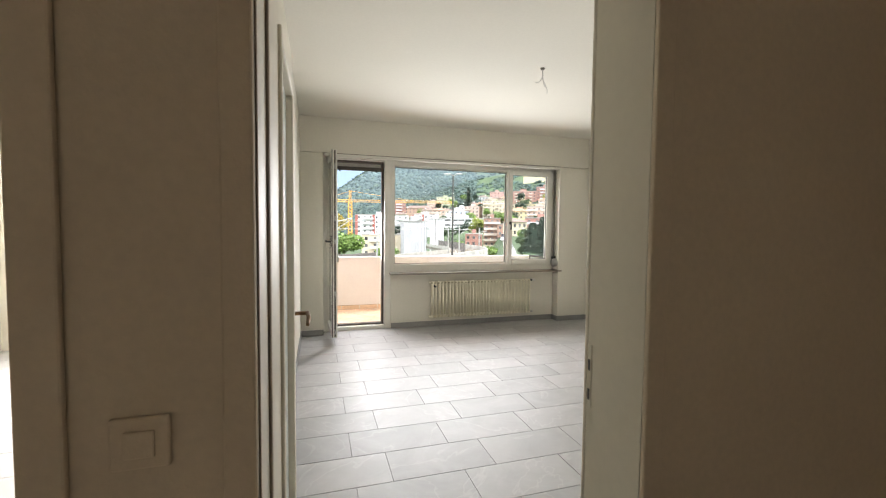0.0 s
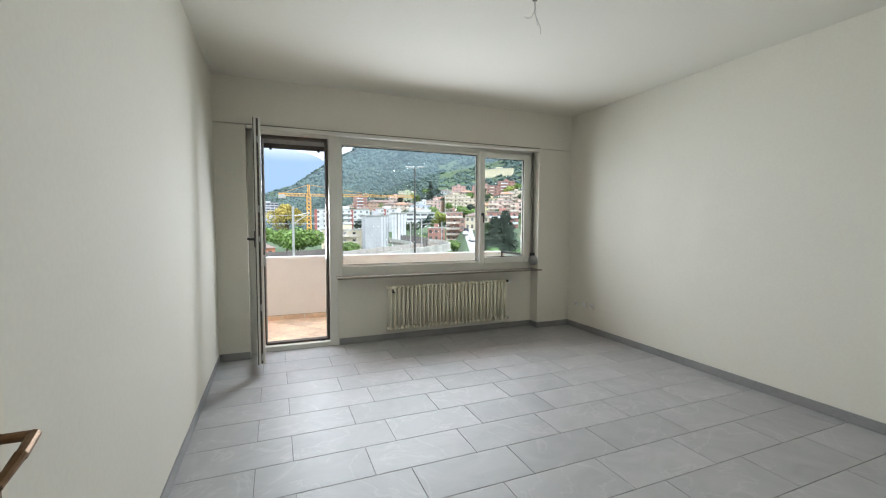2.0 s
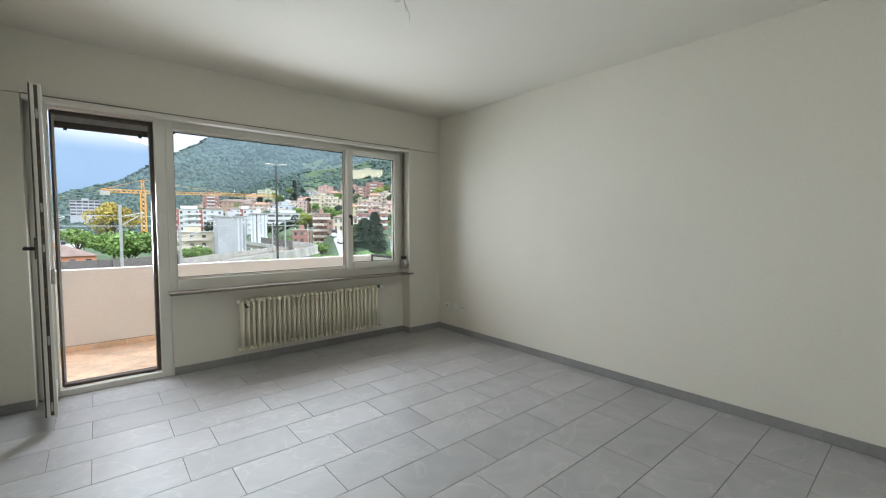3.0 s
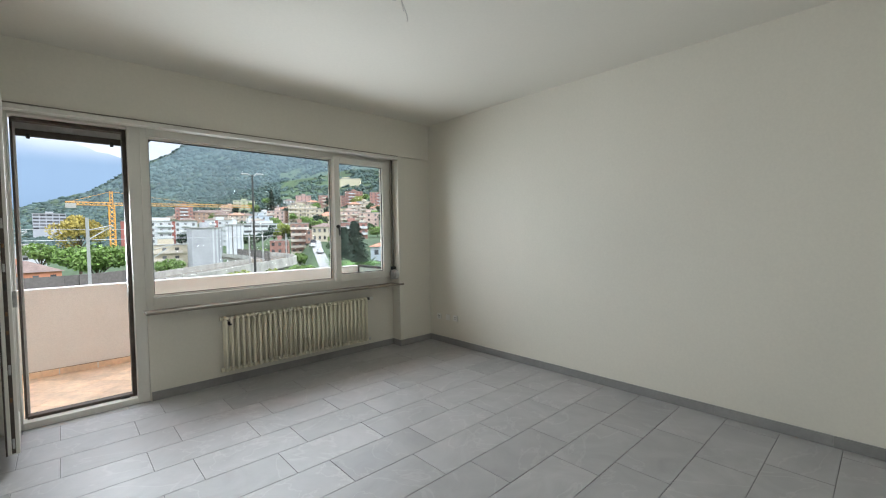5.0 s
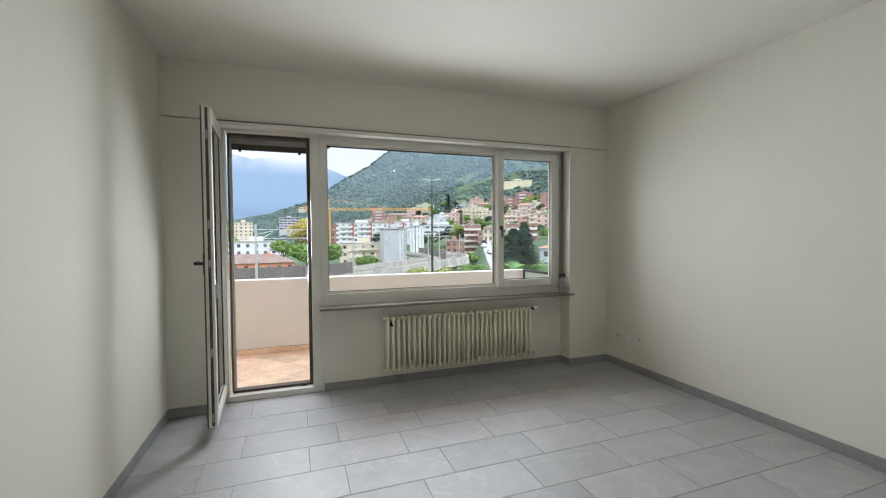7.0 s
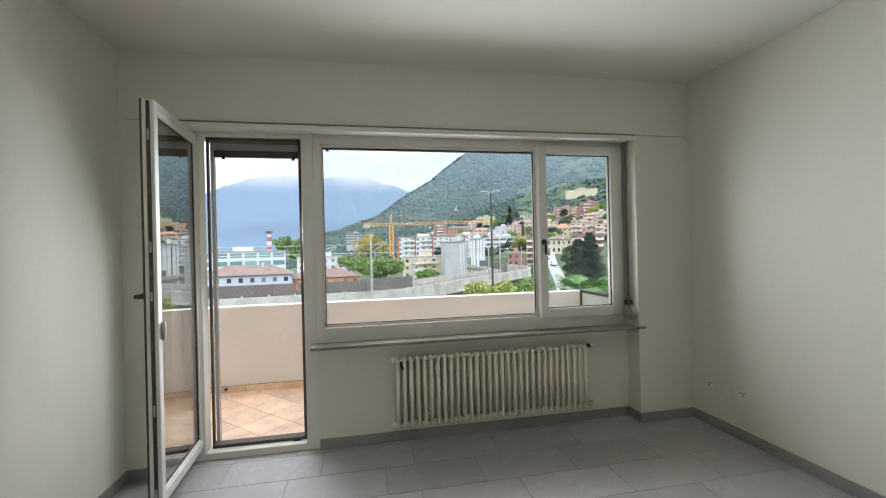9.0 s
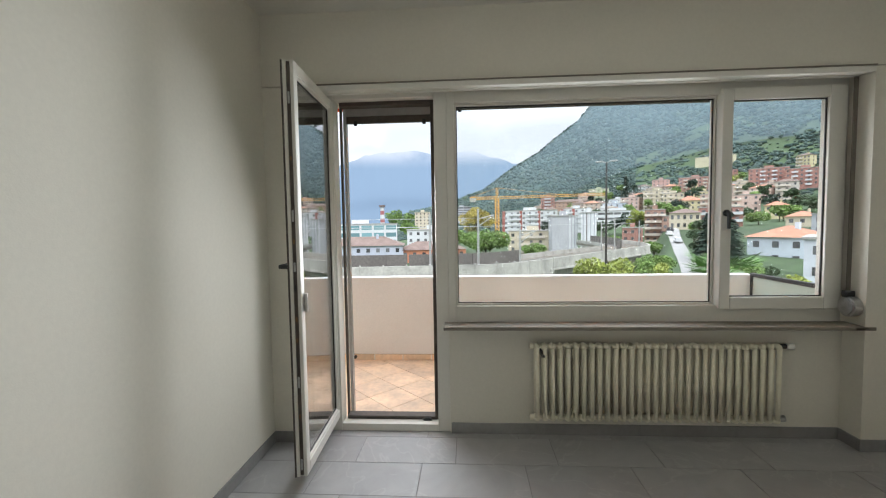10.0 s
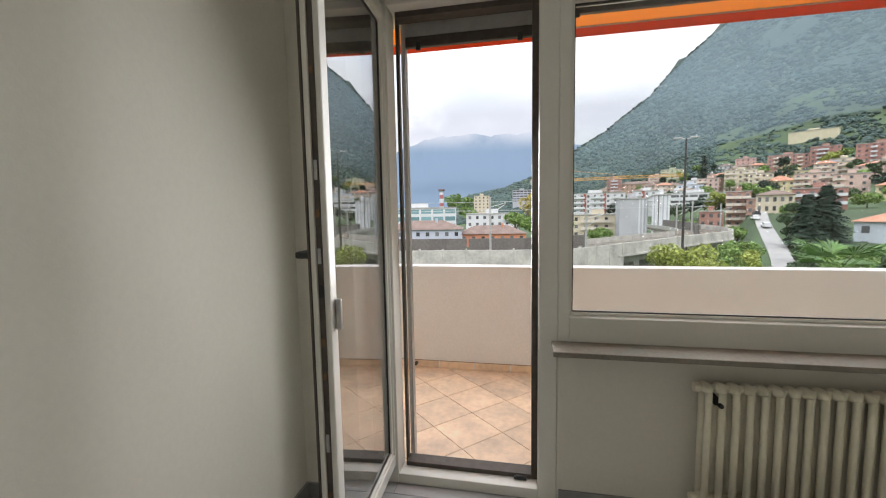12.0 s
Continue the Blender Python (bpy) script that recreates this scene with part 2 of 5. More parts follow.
block(bm, LEFT, HALL_Y + 0.012, -0.05, JAMB_L - 0.02, BACK, TOP + 0.1)
block(bm, JAMB_R + 0.02, HALL_Y + 0.012, -0.05, RIGHT + 0.2, BACK, TOP + 0.1)
block(bm, JAMB_L - 0.02, HALL_Y + 0.012, DOOR_TOP + 0.02, JAMB_R + 0.02, BACK, TOP + 0.1)
structure("wall_south", bm, M_WALL, "white plastered wall with the room door opening", "wall")
bm = bmesh.new()
block(bm, LEFT - 3.0, -7.6, TOP, RIGHT + 0.2, PIER + 0.02, TOP + 0.12)
structure("ceiling", bm, M_CEIL, "plain white painted ceiling over room and hall", "ceiling")

# hall and the room beside it, only glimpsed
for k, (x0, z0, x1, y1) in enumerate(((-1.24, -0.05, JAMB_L - 0.02, HALL_Y + 0.012), (JAMB_R + 0.02, -0.05, 0.9, HALL_Y + 0.012),
                                      (JAMB_L - 0.02, DOOR_TOP + 0.02, JAMB_R + 0.02, HALL_Y + 0.012), (-2.1, DOOR_TOP + 0.02, -1.24, HALL_Y + 0.1),
                                      (-4.1, -0.05, -2.1, HALL_Y + 0.1))):
    bm = bmesh.new()
    block(bm, x0, HALL_Y, z0, x1, y1, TOP)
    structure("wall_hall_%d" % (k + 1), bm, M_HALL, "beige hallway wall beside the doors, in shade", "wall")
bm = bmesh.new()
block(bm, -1.24, HALL_Y + 0.013, -0.05, LEFT - 0.102, HALL_Y + 0.1, TOP)
structure("wall_hall_end", bm, M_HALL, "beige end of the wall between two doorways", "wall")
bm = bmesh.new()
block(bm, -2.6, -7.6, -0.05, 0.9, -7.5, TOP)
block(bm, -2.7, -7.6, -0.05, -2.6, HALL_Y, TOP)
block(bm, 0.8, -7.5, -0.05, 0.9, HALL_Y, TOP)
structure("wall_hall_back", bm, M_HALL, "plain beige hallway walls that close the hall", "wall")
bm = bmesh.new()
block(bm, -4.2, HALL_Y, -0.05, -4.1, OUT, TOP)
block(bm, -4.1, -0.1, -0.05, -3.6, OUT, TOP)
block(bm, -2.0, -0.1, -0.05, LEFT - 0.1, OUT, TOP)
block(bm, -3.6, -0.1, -0.05, -2.0, OUT, 0.85)
block(bm, -3.6, -0.1, 2.25, -2.0, OUT, TOP)
structure("wall_bedroom", bm, M_WALL, "white walls of the neighbouring room", "wall")

# floor slab with laid tiles
bm = bmesh.new()
block(bm, -4.2, -7.6, -0.2, RIGHT + 0.2, -0.03, -0.004)
floor = structure("floor", bm, M_GROUT, "grey rectangular slate-look tiles laid in running bond", "floor")
TILE_L, TILE_W, JOINT = 0.6, 0.3014, 0.003
tile_meshes = {}


def tile_mesh(w, d):
    key = (round(w, 3), round(d, 3))
    if key not in tile_meshes:
        b = bmesh.new()
        block(b, -w / 2, -d / 2, -0.012, w / 2, d / 2, 0.0)
        top_edges = [e for e in b.edges if all(v.co.z > -0.001 for v in e.verts)]
        bmesh.ops.bevel(b, geom=top_edges, offset=0.0015, segments=1, affect="EDGES")
        tile_meshes[key] = mesh_of("tile", b, M_TILE)
    return tile_meshes[key]


def lay_tiles(x0, x1, y0, y1):
    for k in range(-3, 26):
        ya, yb = -0.503 - TILE_W * (k + 1), -0.503 - TILE_W * k
        phase = -0.07 if k % 2 == 0 else 0.126
        if yb <= y0 or ya >= y1:
            continue
        for i in range(-9, 8):
            xa, xb = phase + TILE_L * i, phase + TILE_L * (i + 1)
            cx0, cx1, cy0, cy1 = max(xa, x0), min(xb, x1), max(ya, y0), min(yb, y1)
            if cx1 - cx0 < 0.02 or cy1 - cy0 < 0.02:
                continue
            me = tile_mesh(cx1 - cx0 - JOINT, cy1 - cy0 - JOINT)
            piece("tile", me, floor, pose((cx0 + cx1) / 2, (cy0 + cy1) / 2, 0.0))


lay_tiles(LEFT, RIGHT, BACK - 0.16, NICHE + 0.06)
lay_tiles(-4.1, LEFT - 0.1, -7.5, -0.1)

# skirting tiles
skirting = thing("baseboard", "grey tile skirting along the walls", "skirting", kind="structure")


def skirt(a, b, along_x, wall, out):
    """Skirting tiles from a to b; wall is the wall's face, out the side (+1 or -1) to which they stand proud."""
    n = max(1, round(abs(b - a) / 0.6))
    step = (b - a) / n
    t = 0.009 * out
    for i in range(n):
        s0, s1 = a + step * i + 0.0003, a + step * (i + 1) - 0.0003
        b2 = bmesh.new()
        if along_x:
            block(b2, s0, min(wall, wall + t), 0.001, s1, max(wall, wall + t), 0.074, 0.0015)
        else:
            block(b2, min(wall, wall + t), s0, 0.001, max(wall, wall + t), s1, 0.074, 0.0015)
        part("tile", b2, M_BASE, skirting)


skirt(BACK, PIER, False, LEFT, 1)
skirt(BACK, PIER, False, RIGHT, -1)
skirt(LEFT + 0.009, -0.79, True, PIER, -1)
skirt(2.56, RIGHT - 0.009, True, PIER, -1)
skirt(0.09, 2.551, True, NICHE, -1)
skirt(PIER - 0.009, NICHE, False, 2.56, -1)
skirt(JAMB_R + 0.09, RIGHT - 0.009, True, BACK, 1)

# ---- window and balcony door ----
FY = -0.125         # room face of the fixed frame
frame_thing = thing("window_1", "white plastic window with fixed pane and tilt casement beside the balcony door", "window", kind="structure")
bm = bmesh.new()
for x0, z0, x1, z1 in ((-0.79, 0.0, -0.665, LINE), (0.0, 0.0, 0.083, LINE), (-0.665, 0.0, 0.0, 0.05), (-0.665, 2.24, 0.0, LINE),
                       (0.083, 0.735, 0.132, LINE), (1.803, 0.860, 1.835, 2.194), (2.49, 0.860, 2.56, 2.194), (0.132, 0.735, 2.56, 0.860), (0.132, 2.194, 2.56, LINE)):
    block(bm, x0, FY, z0, x1, -0.02, z1, 0.004)
part("window_frame", bm, M_PVC, frame_thing)
bm = bmesh.new()
for x0, z0, x1, z1, y0 in ((-0.66, 0.045, -0.646, 2.245, -0.008), (-0.028, 0.045, 0.004, 2.245, -0.055), (-0.646, 0.045, -0.028, 0.072, -0.055), (-0.646, 2.215, -0.028, 2.245, -0.055)):
    block(bm, x0, y0, z0, x1, 0.02, z1, 0.002)
part("door_rebate", bm, M_BRONZE, frame_thing, "dark bronze metal rebate with rubber seal")
bm = bmesh.new()
for x0, z0, x1, z1 in ((0.132, 0.860, 0.145, 2.194), (1.79, 0.860, 1.803, 2.194), (0.145, 0.860, 1.79, 0.873), (0.145, 2.181, 1.79, 2.194)):
    block(bm, x0, -0.085, z0, x1, -0.03, z1, 0.003)
part("glazing_bead", bm, M_PVC, frame_thing)
bm = bmesh.new()
for x0, z0, x1, z1 in ((0.145, 0.873, 0.15, 2.181), (1.784, 0.873, 1.79, 2.181), (0.15, 0.873, 1.784, 0.878), (0.15, 2.172, 1.784, 2.181)):
    block(bm, x0, -0.07, z0, x1, -0.062, z1)
part("gasket", bm, M_GASKET, frame_thing)
bm = bmesh.new()
block(bm, 0.147, -0.066, 0.875, 1.787, -0.06, 2.18)
pane = part("pane", bm, M_GLASS, frame_thing)
pane.visible_shadow = False
# casement sash
bm = bmesh.new()
for x0, z0, x1, z1 in ((1.80, 0.84, 1.865, 2.22), (2.43, 0.84, 2.53, 2.22), (1.865, 0.84, 2.43, 0.918), (1.865, 2.148, 2.43, 2.22)):
    block(bm, x0, FY - 0.03, z0, x1, FY + 0.04, z1, 0.005)
sash = part("sash", bm, M_PVC, frame_thing)
bm = bmesh.new()
for x0, z0, x1, z1 in ((1.865, 0.918, 1.872, 2.148), (2.423, 0.918, 2.43, 2.148), (1.872, 0.918, 2.423, 0.925), (1.872, 2.141, 2.423, 2.148)):
    block(bm, x0, FY - 0.008, z0, x1, FY, z1)
part("gasket", bm, M_GASKET, sash)
bm = bmesh.new()
block(bm, 1.868, FY + 0.004, 0.92, 2.427, FY + 0.01, 2.146)
pane = part("pane", bm, M_GLASS, sash)
pane.visible_shadow = False
bm = bmesh.new()
rod(bm, (1.832, FY - 0.03, 1.45), (1.832, FY - 0.04, 1.45), 0.021, 18)
rod(bm, (1.832, FY - 0.036, 1.45), (1.832, FY - 0.064, 1.45), 0.011, 12)
block(bm, 1.823, FY - 0.07, 1.35, 1.841, FY - 0.052, 1.458, 0.006)
part("handle", bm, M_BLACK, sash, "dark window handle pointing down")

# balcony door leaf, standing open at a right angle
leaf = thing("balcony_door", "white framed glass balcony door standing open into the room", "door", pose(-0.68, -0.085, 0, 0, 0, -87), kind="")
LW, LB, LT, TH = 0.715, 0.092, 2.238, 0.062
bm = bmesh.new()
for x0, z0, x1, z1 in ((0, LB, 0.05, LT), (LW - 0.052, LB, LW, LT), (0.05, LB, LW - 0.052, LB + 0.058), (0.05, LT - 0.055, LW - 0.052, LT)):
    block(bm, x0, -TH, z0, x1, 0, z1, 0.005)
part("leaf_frame", bm, M_PVC, leaf)
bm = bmesh.new()
for x0, z0, x1, z1 in ((0.045, LB + 0.053, 0.064, LT - 0.05), (LW - 0.066, LB + 0.053, LW - 0.047, LT - 0.05), (0.064, LB + 0.053, LW - 0.066, LB + 0.072), (0.064, LT - 0.07, LW - 0.066, LT - 0.05)):
    block(bm, x0, -TH + 0.012, z0, x1, -0.008, z1, 0.006)
part("glazing_bead", bm, M_PVC, leaf)
bm = bmesh.new()
for x0, z0, x1, z1 in ((0.064, LB + 0.072, 0.069, LT - 0.07), (LW - 0.071, LB + 0.072, LW - 0.066, LT - 0.07), (0.069, LB + 0.072, LW - 0.071, LB + 0.077), (0.069, LT - 0.075, LW - 0.071, LT - 0.07)):
    block(bm, x0, -TH + 0.022, z0, x1, -0.018, z1)
part("gasket", bm, M_GASKET, leaf)
bm = bmesh.new()
block(bm, 0.062, -0.042, LB + 0.07, LW - 0.064, -0.038, LT - 0.068)
block(bm, 0.062, -0.026, LB + 0.07, LW - 0.064, -0.022, LT - 0.068)
pane = part("pane", bm, M_DOORGLASS, leaf)
pane.visible_shadow = False
# free edge: dark seal, pale rebate, dark lock groove with bolts
bm = bmesh.new()
block(bm, LW + 0.0005, -TH + 0.001, LB + 0.004, LW + 0.016, -TH + 0.009, LT - 0.004, 0.002)
part("edge_seal", bm, M_BRONZE, leaf, "dark rubber edge seal")
bm = bmesh.new()
block(bm, LW + 0.0005, -TH + 0.0095, LB + 0.004, LW + 0.012, -TH + 0.026, LT - 0.004, 0.002)
part("edge_rebate", bm, M_PVC, leaf)
bm = bmesh.new()
block(bm, LW + 0.0005, -TH + 0.0265, LB + 0.01, LW + 0.004, -TH + 0.044, LT - 0.01)
lock = part("lock_rail", bm, M_BRONZE, leaf, "dark metal lock rail with bolts")
for z, tall in ((0.16, 0.03), (0.42, 0.012), (0.6, 0.03), (0.82, 0.01), (0.93, 0.012), (1.09, 0.02), (1.2, 0.024), (1.33, 0.012), (1.46, 0.03), (1.75, 0.01), (2.05, 0.03)):
    bm = bmesh.new()
    block(bm, LW + 0.0042, -TH + 0.03, z - tall, LW + 0.009, -TH + 0.041, z + tall, 0.002)
    part("bolt", bm, M_BLACK if abs(z - 1.09) < 0.03 else M_STEEL if tall > 0.02 else M_BRASS, lock)
bm = bmesh.new()
rod(bm, (LW - 0.035, -TH, 1.198), (LW - 0.035, -TH - 0.05, 1.198), 0.011, 12)
block(bm, LW - 0.05, -TH - 0.008, 1.13, LW - 0.02, -TH, 1.27, 0.004)
block(bm, LW - 0.15, -TH - 0.062, 1.188, LW - 0.024, -TH - 0.044, 1.21, 0.006)
part("handle", bm, M_BLACK, leaf, "dark lever handle")
bm = bmesh.new()
block(bm, LW - 0.045, 0.0, 0.96, LW - 0.03, 0.02, 1.06, 0.004)
part("pull", bm, M_STEEL, leaf, "small grey pull")

bm = bmesh.new()
block(bm, -0.11, -0.075, 0.0505, -0.05, -0.056, 0.064, 0.003)
rod(bm, (-0.1, -0.066, 0.064), (-0.06, -0.066, 0.064), 0.008, 8)
part("strike_plate", bm, M_BLACK, frame_thing, "small dark latch on the sill")

# curtain rail under the shutter box
rail = thing("curtain_rail", "white double curtain track under the shutter box", "curtain rail")
bm = bmesh.new()
for y, low in ((-0.288, 0.036), (-0.24, 0.026), (-0.192, 0.026)):
    bm = bmesh.new()
    block(bm, -0.78, y - 0.018, LINE - low, 2.55, y + 0.018, LINE - 0.002, 0.004)
    part("track", bm, M_PVC, rail)
bm = bmesh.new()
block(bm, -0.78, -0.312, LINE - 0.002, 2.55, -0.2905, LINE + 0.005, 0.001)
part("cover_strip", bm, M_SILL, rail, "thin beige edge strip")

# stone sill
bm = bmesh.new()
block(bm, 0.055, -0.305, 0.742, 2.555, FY - 0.032, 0.764, 0.003)
block(bm, 2.5, -0.305, 0.74, 2.612, PIER - 0.002, 0.762, 0.003)
tagged(new("window_sill", mesh_of("window_sill", bm, M_SILL)), "pale polished stone window sill above the radiator", "window sill")

# belt winder of the shutter
wind = thing("shutter_belt_winder", "grey wall winder with worn fabric shutter belt", "belt winder")
bm = bmesh.new()
block(bm, 2.52, -0.205, 0.93, 2.544, -0.2, LINE - 0.03)
part("belt", bm, M_STRAP, wind)
bm = bmesh.new()
rod(bm, (2.56, -0.215, 0.87), (2.515, -0.215, 0.87), 0.062, 24)
rod(bm, (2.515, -0.215, 0.87), (2.505, -0.215, 0.87), 0.05, 24)
part("case", bm, M_STEEL, wind, smooth=False)
bm = bmesh.new()
block(bm, 2.505, -0.225, 0.925, 2.558, -0.185, 0.965, 0.006)
part("belt_guide", bm, M_BLACK, wind)

# roller shutters, almost fully up, outside
def roller_shutter(x0, x1, low, label):
    s = thing("roller_shutter", label, "shutter", group="roller shutters")
    z, i = LINE + 0.05, 0
    while z > low + 0.05:
        b = bmesh.new()
        block(b, x0, 0.085, z - 0.047, x1, 0.098, z - 0.0005, 0.003)
        part("slat", b, M_ALU, s)
        z -= 0.047
    b = bmesh.new()
    block(b, x0, 0.078, low, x1, 0.104, low + 0.05, 0.004)
    bar = part("bottom_bar", b, M_BRONZE, s, "dark bottom bar")
    for x in (x0 + 0.07, x1 - 0.07):
        b = bmesh.new()
        block(b, x - 0.012, 0.07, low - 0.018, x + 0.012, 0.079, low + 0.02, 0.003)
        part("stop", b, M_BLACK, bar)
    for x in (x0 - 0.018, x1 - 0.004):
        b = bmesh.new()
        block(b, x, 0.07, 0.0 if x1 < 0.1 else 0.8, x + 0.022, 0.112, LINE, 0.002)
        part("guide_rail", b, M_ALU, s)
    return s


roller_shutter(-0.64, -0.012, 2.13, "grey aluminium roller shutter with dark bottom bar, raised")
roller_shutter(0.10, 2.69, 2.204, "wide grey aluminium roller shutter, raised above the window")

# ---- radiator ----
radiator = thing("radiator", "ivory enamelled tubular radiator with thirty-one columns under the sill", "radiator", pose(0.6225, -0.02, 0))
bm = bmesh.new()
PITCH, RB, RT = 0.0492, 0.126, 0.638
for y in (-0.152, -0.212):
    rod(bm, (0, y, RB + 0.03), (0, y, RT - 0.03), 0.0135, 10)
for z in (RB + 0.022, RT - 0.022):
    ball(bm, (0, -0.182, z), 0.022, 2, (0.98, 2.05, 1.0))
rib_mesh = mesh_of("column", bm, M_RAD, True)
for i in range(31):
    piece("column", rib_mesh, radiator, pose(PITCH * (i + 0.5), 0, 0))
bm = bmesh.new()
for z in (RB + 0.022, RT - 0.022):
    rod(bm, (-0.006, -0.182, z), (31 * PITCH + 0.006, -0.182, z), 0.015, 12)
    rod(bm, (-0.02, -0.182, z), (0.0, -0.182, z), 0.019, 12)
part("header_tube", bm, M_RAD, radiator)
bm = bmesh.new()
rod(bm, (0.06, -0.225, 0.565), (0.06, -0.24, 0.565), 0.009, 8)
block(bm, 0.052, -0.2, 0.55, 0.066, -0.12, 0.585, 0.003)
part("hook", bm, M_BLACK, radiator, "dark bracket hook")
bm = bmesh.new()
rod(bm, (1.515, -0.182, RT - 0.022), (1.555, -0.182, RT - 0.022), 0.016, 10)
valve = part("valve", bm, M_BLACK, radiator, "dark valve body")
bm = bmesh.new()
rod(bm, (1.555, -0.182, RT - 0.022), (1.60, -0.182, RT - 0.022), 0.02, 14)
part("valve_knob", bm, M_SOCKET, valve)
bm = bmesh.new()
rod(bm, (1.515, -0.182, RB + 0.022), (1.56, -0.182, RB + 0.022), 0.013, 10)
rod(bm, (1.56, -0.182, RB + 0.022), (1.60, NICHE + 0.02, RB + 0.012), 0.013, 10)
part("return_pipe", bm, M_STEEL, radiator, "bare steel return pipe")
for x in (0.25, 1.25):
    bm = bmesh.new()
    block(bm, x - 0.012, -0.165, RB + 0.05, x + 0.012, NICHE + 0.02, RB + 0.075, 0.003)
    part("bracket", bm, M_RAD, radiator)

# ---- sockets on the right wall ----
def socket(y, z, double, label):
    s = thing("wall_socket", label, "socket", pose(RIGHT, y, z), group="sockets near the corner")
    b = bmesh.new()
    block(b, -0.012, -0.036, -0.036, 0, 0.036, 0.036, 0.005)
    plate = part("cover_plate", b, M_SOCKET, s)
    if double:
        for dy, dz in ((-0.012, 0.008), (0.012, 0.008), (0, -0.012)):
            b = bmesh.new()
            rod(b, (-0.0122, dy, dz), (-0.0135, dy, dz), 0.006, 10)
            part("hole", b, M_BLACK, plate)
    else:
        b = bmesh.new()
        rod(b, (-0.0122, 0, 0), (-0.0165, 0, 0), 0.014, 14)
        part("insert", b, M_SOCKET, plate)


socket(-0.459, 0.32, True, "white plastic power socket with dark holes")
socket(-0.617, 0.325, False, "white blank telephone socket on the wall")
socket(-0.748, 0.33, True, "white plastic aerial socket on the wall")

# ---- ceiling hook with bare wires ----
hook = thing("lamp_wire", "bare ceiling lamp wires hanging from a small cap", "wire", pose(0.962, -2.491, TOP))
bm = bmesh.new()
rod(bm, (0, 0, 0), (0, 0, -0.012), 0.02, 16, 0.014)
part("cap", bm, M_STRAP, hook)
for points in ([(0, 0, -0.01), (0.006, 0, -0.06), (-0.02, 0.01, -0.11), (-0.05, 0.0, -0.125), (-0.075, 0.0, -0.12)],
               [(0.005, 0, -0.01), (0.0, 0.005, -0.08), (0.03, 0.01, -0.12), (0.045, 0.0, -0.17), (0.05, 0.005, -0.20)],
               [(0, 0.006, -0.01), (0.01, 0.01, -0.07), (0.012, 0.0, -0.12), (0.03, 0.01, -0.15)]):
    bm = bmesh.new()
    for a, b in zip(points, points[1:]):
        rod(bm, a, b, 0.002, 6)
    part("wire", bm, M_WIRE, hook)

# ---- room door ----
bm = bmesh.new()
for x0, x1 in ((JAMB_L - 0.02, JAMB_L), (JAMB_R, JAMB_R + 0.02)):
    block(bm, x0, HALL_Y, 0, x1, BACK, DOOR_TOP, 0.002)
block(bm, JAMB_L - 0.02, HALL_Y, DOOR_TOP, JAMB_R + 0.02, BACK, DOOR_TOP + 0.02, 0.002)
door_frame = thing("door_frame_1", "cream painted wooden door lining with casings", "door frame", kind="structure")
part("lining", bm, M_PAINT, door_frame)
bm = bmesh.new()
for x0, x1 in ((JAMB_L - 0.05, JAMB_L + 0.001), (JAMB_R - 0.001, JAMB_R + 0.05)):
    block(bm, x0, HALL_Y - 0.014, 0, x1, HALL_Y - 0.001, DOOR_TOP + 0.05, 0.004)
block(bm, JAMB_L - 0.05, HALL_Y - 0.014, DOOR_TOP, JAMB_R + 0.05, HALL_Y - 0.001, DOOR_TOP + 0.05, 0.004)
part("casing", bm, M_HALL, door_frame)
bm = bmesh.new()
for x0, x1 in ((JAMB_R - 0.001, JAMB_R + 0.05),):
    block(bm, x0, BACK + 0.001, 0, x1, BACK + 0.014, DOOR_TOP + 0.05, 0.004)
block(bm, JAMB_L - 0.01, BACK + 0.001, DOOR_TOP, JAMB_R + 0.05, BACK + 0.014, DOOR_TOP + 0.05, 0.004)
part("casing", bm, M_PAINT, door_frame)
bm = bmesh.new()
block(bm, JAMB_R - 0.0025, BACK - 0.02, 0.88, JAMB_R - 0.0006, BACK - 0.004, 1.05, 0.0006)
strike = part("strike_plate", bm, M_PAINT, door_frame, "painted strike plate with dark slots")
for z0, z1 in ((0.9, 0.93), (0.98, 1.01)):
    bm = bmesh.new()
    block(bm, JAMB_R - 0.0034, BACK - 0.016, z0, JAMB_R - 0.0026, BACK - 0.008, z1)
    part("slot", bm, M_BLACK, strike)

room_door = thing("room_door", "cream painted wooden door with tall frosted glass pane, open against the wall", "door", pose(-0.996, BACK + 0.012, 0.008, 0, 0, 90))
DW, DH, DT = 0.85, 2.03, 0.04
# local x runs from hinge to lock, local -y is the face seen from the hall
GX0, GX1, GZ0, GZ1 = 0.215, 0.735, 0.22, 1.86
bm = bmesh.new()
for x0, z0, x1, z1 in ((0, 0, GX0, DH), (GX1, 0, DW, DH), (GX0, 0, GX1, GZ0), (GX0, GZ1, GX1, DH)):
    block(bm, x0, -DT, z0, x1, 0, z1, 0.003)
part("leaf", bm, M_PAINT, room_door)
bm = bmesh.new()
for x0, z0, x1, z1 in ((GX0 - 0.012, GZ0 - 0.012, GX0 + 0.02, GZ1 + 0.012), (GX1 - 0.02, GZ0 - 0.012, GX1 + 0.03, GZ1 + 0.012),
                       (GX0 + 0.02, GZ0 - 0.012, GX1 - 0.02, GZ0 + 0.02), (GX0 + 0.02, GZ1 - 0.02, GX1 - 0.02, GZ1 + 0.012)):
    block(bm, x0, -DT - 0.01, z0, x1, 0.01, z1, 0.005)
part("moulding", bm, M_PAINT, room_door)
bm = bmesh.new()
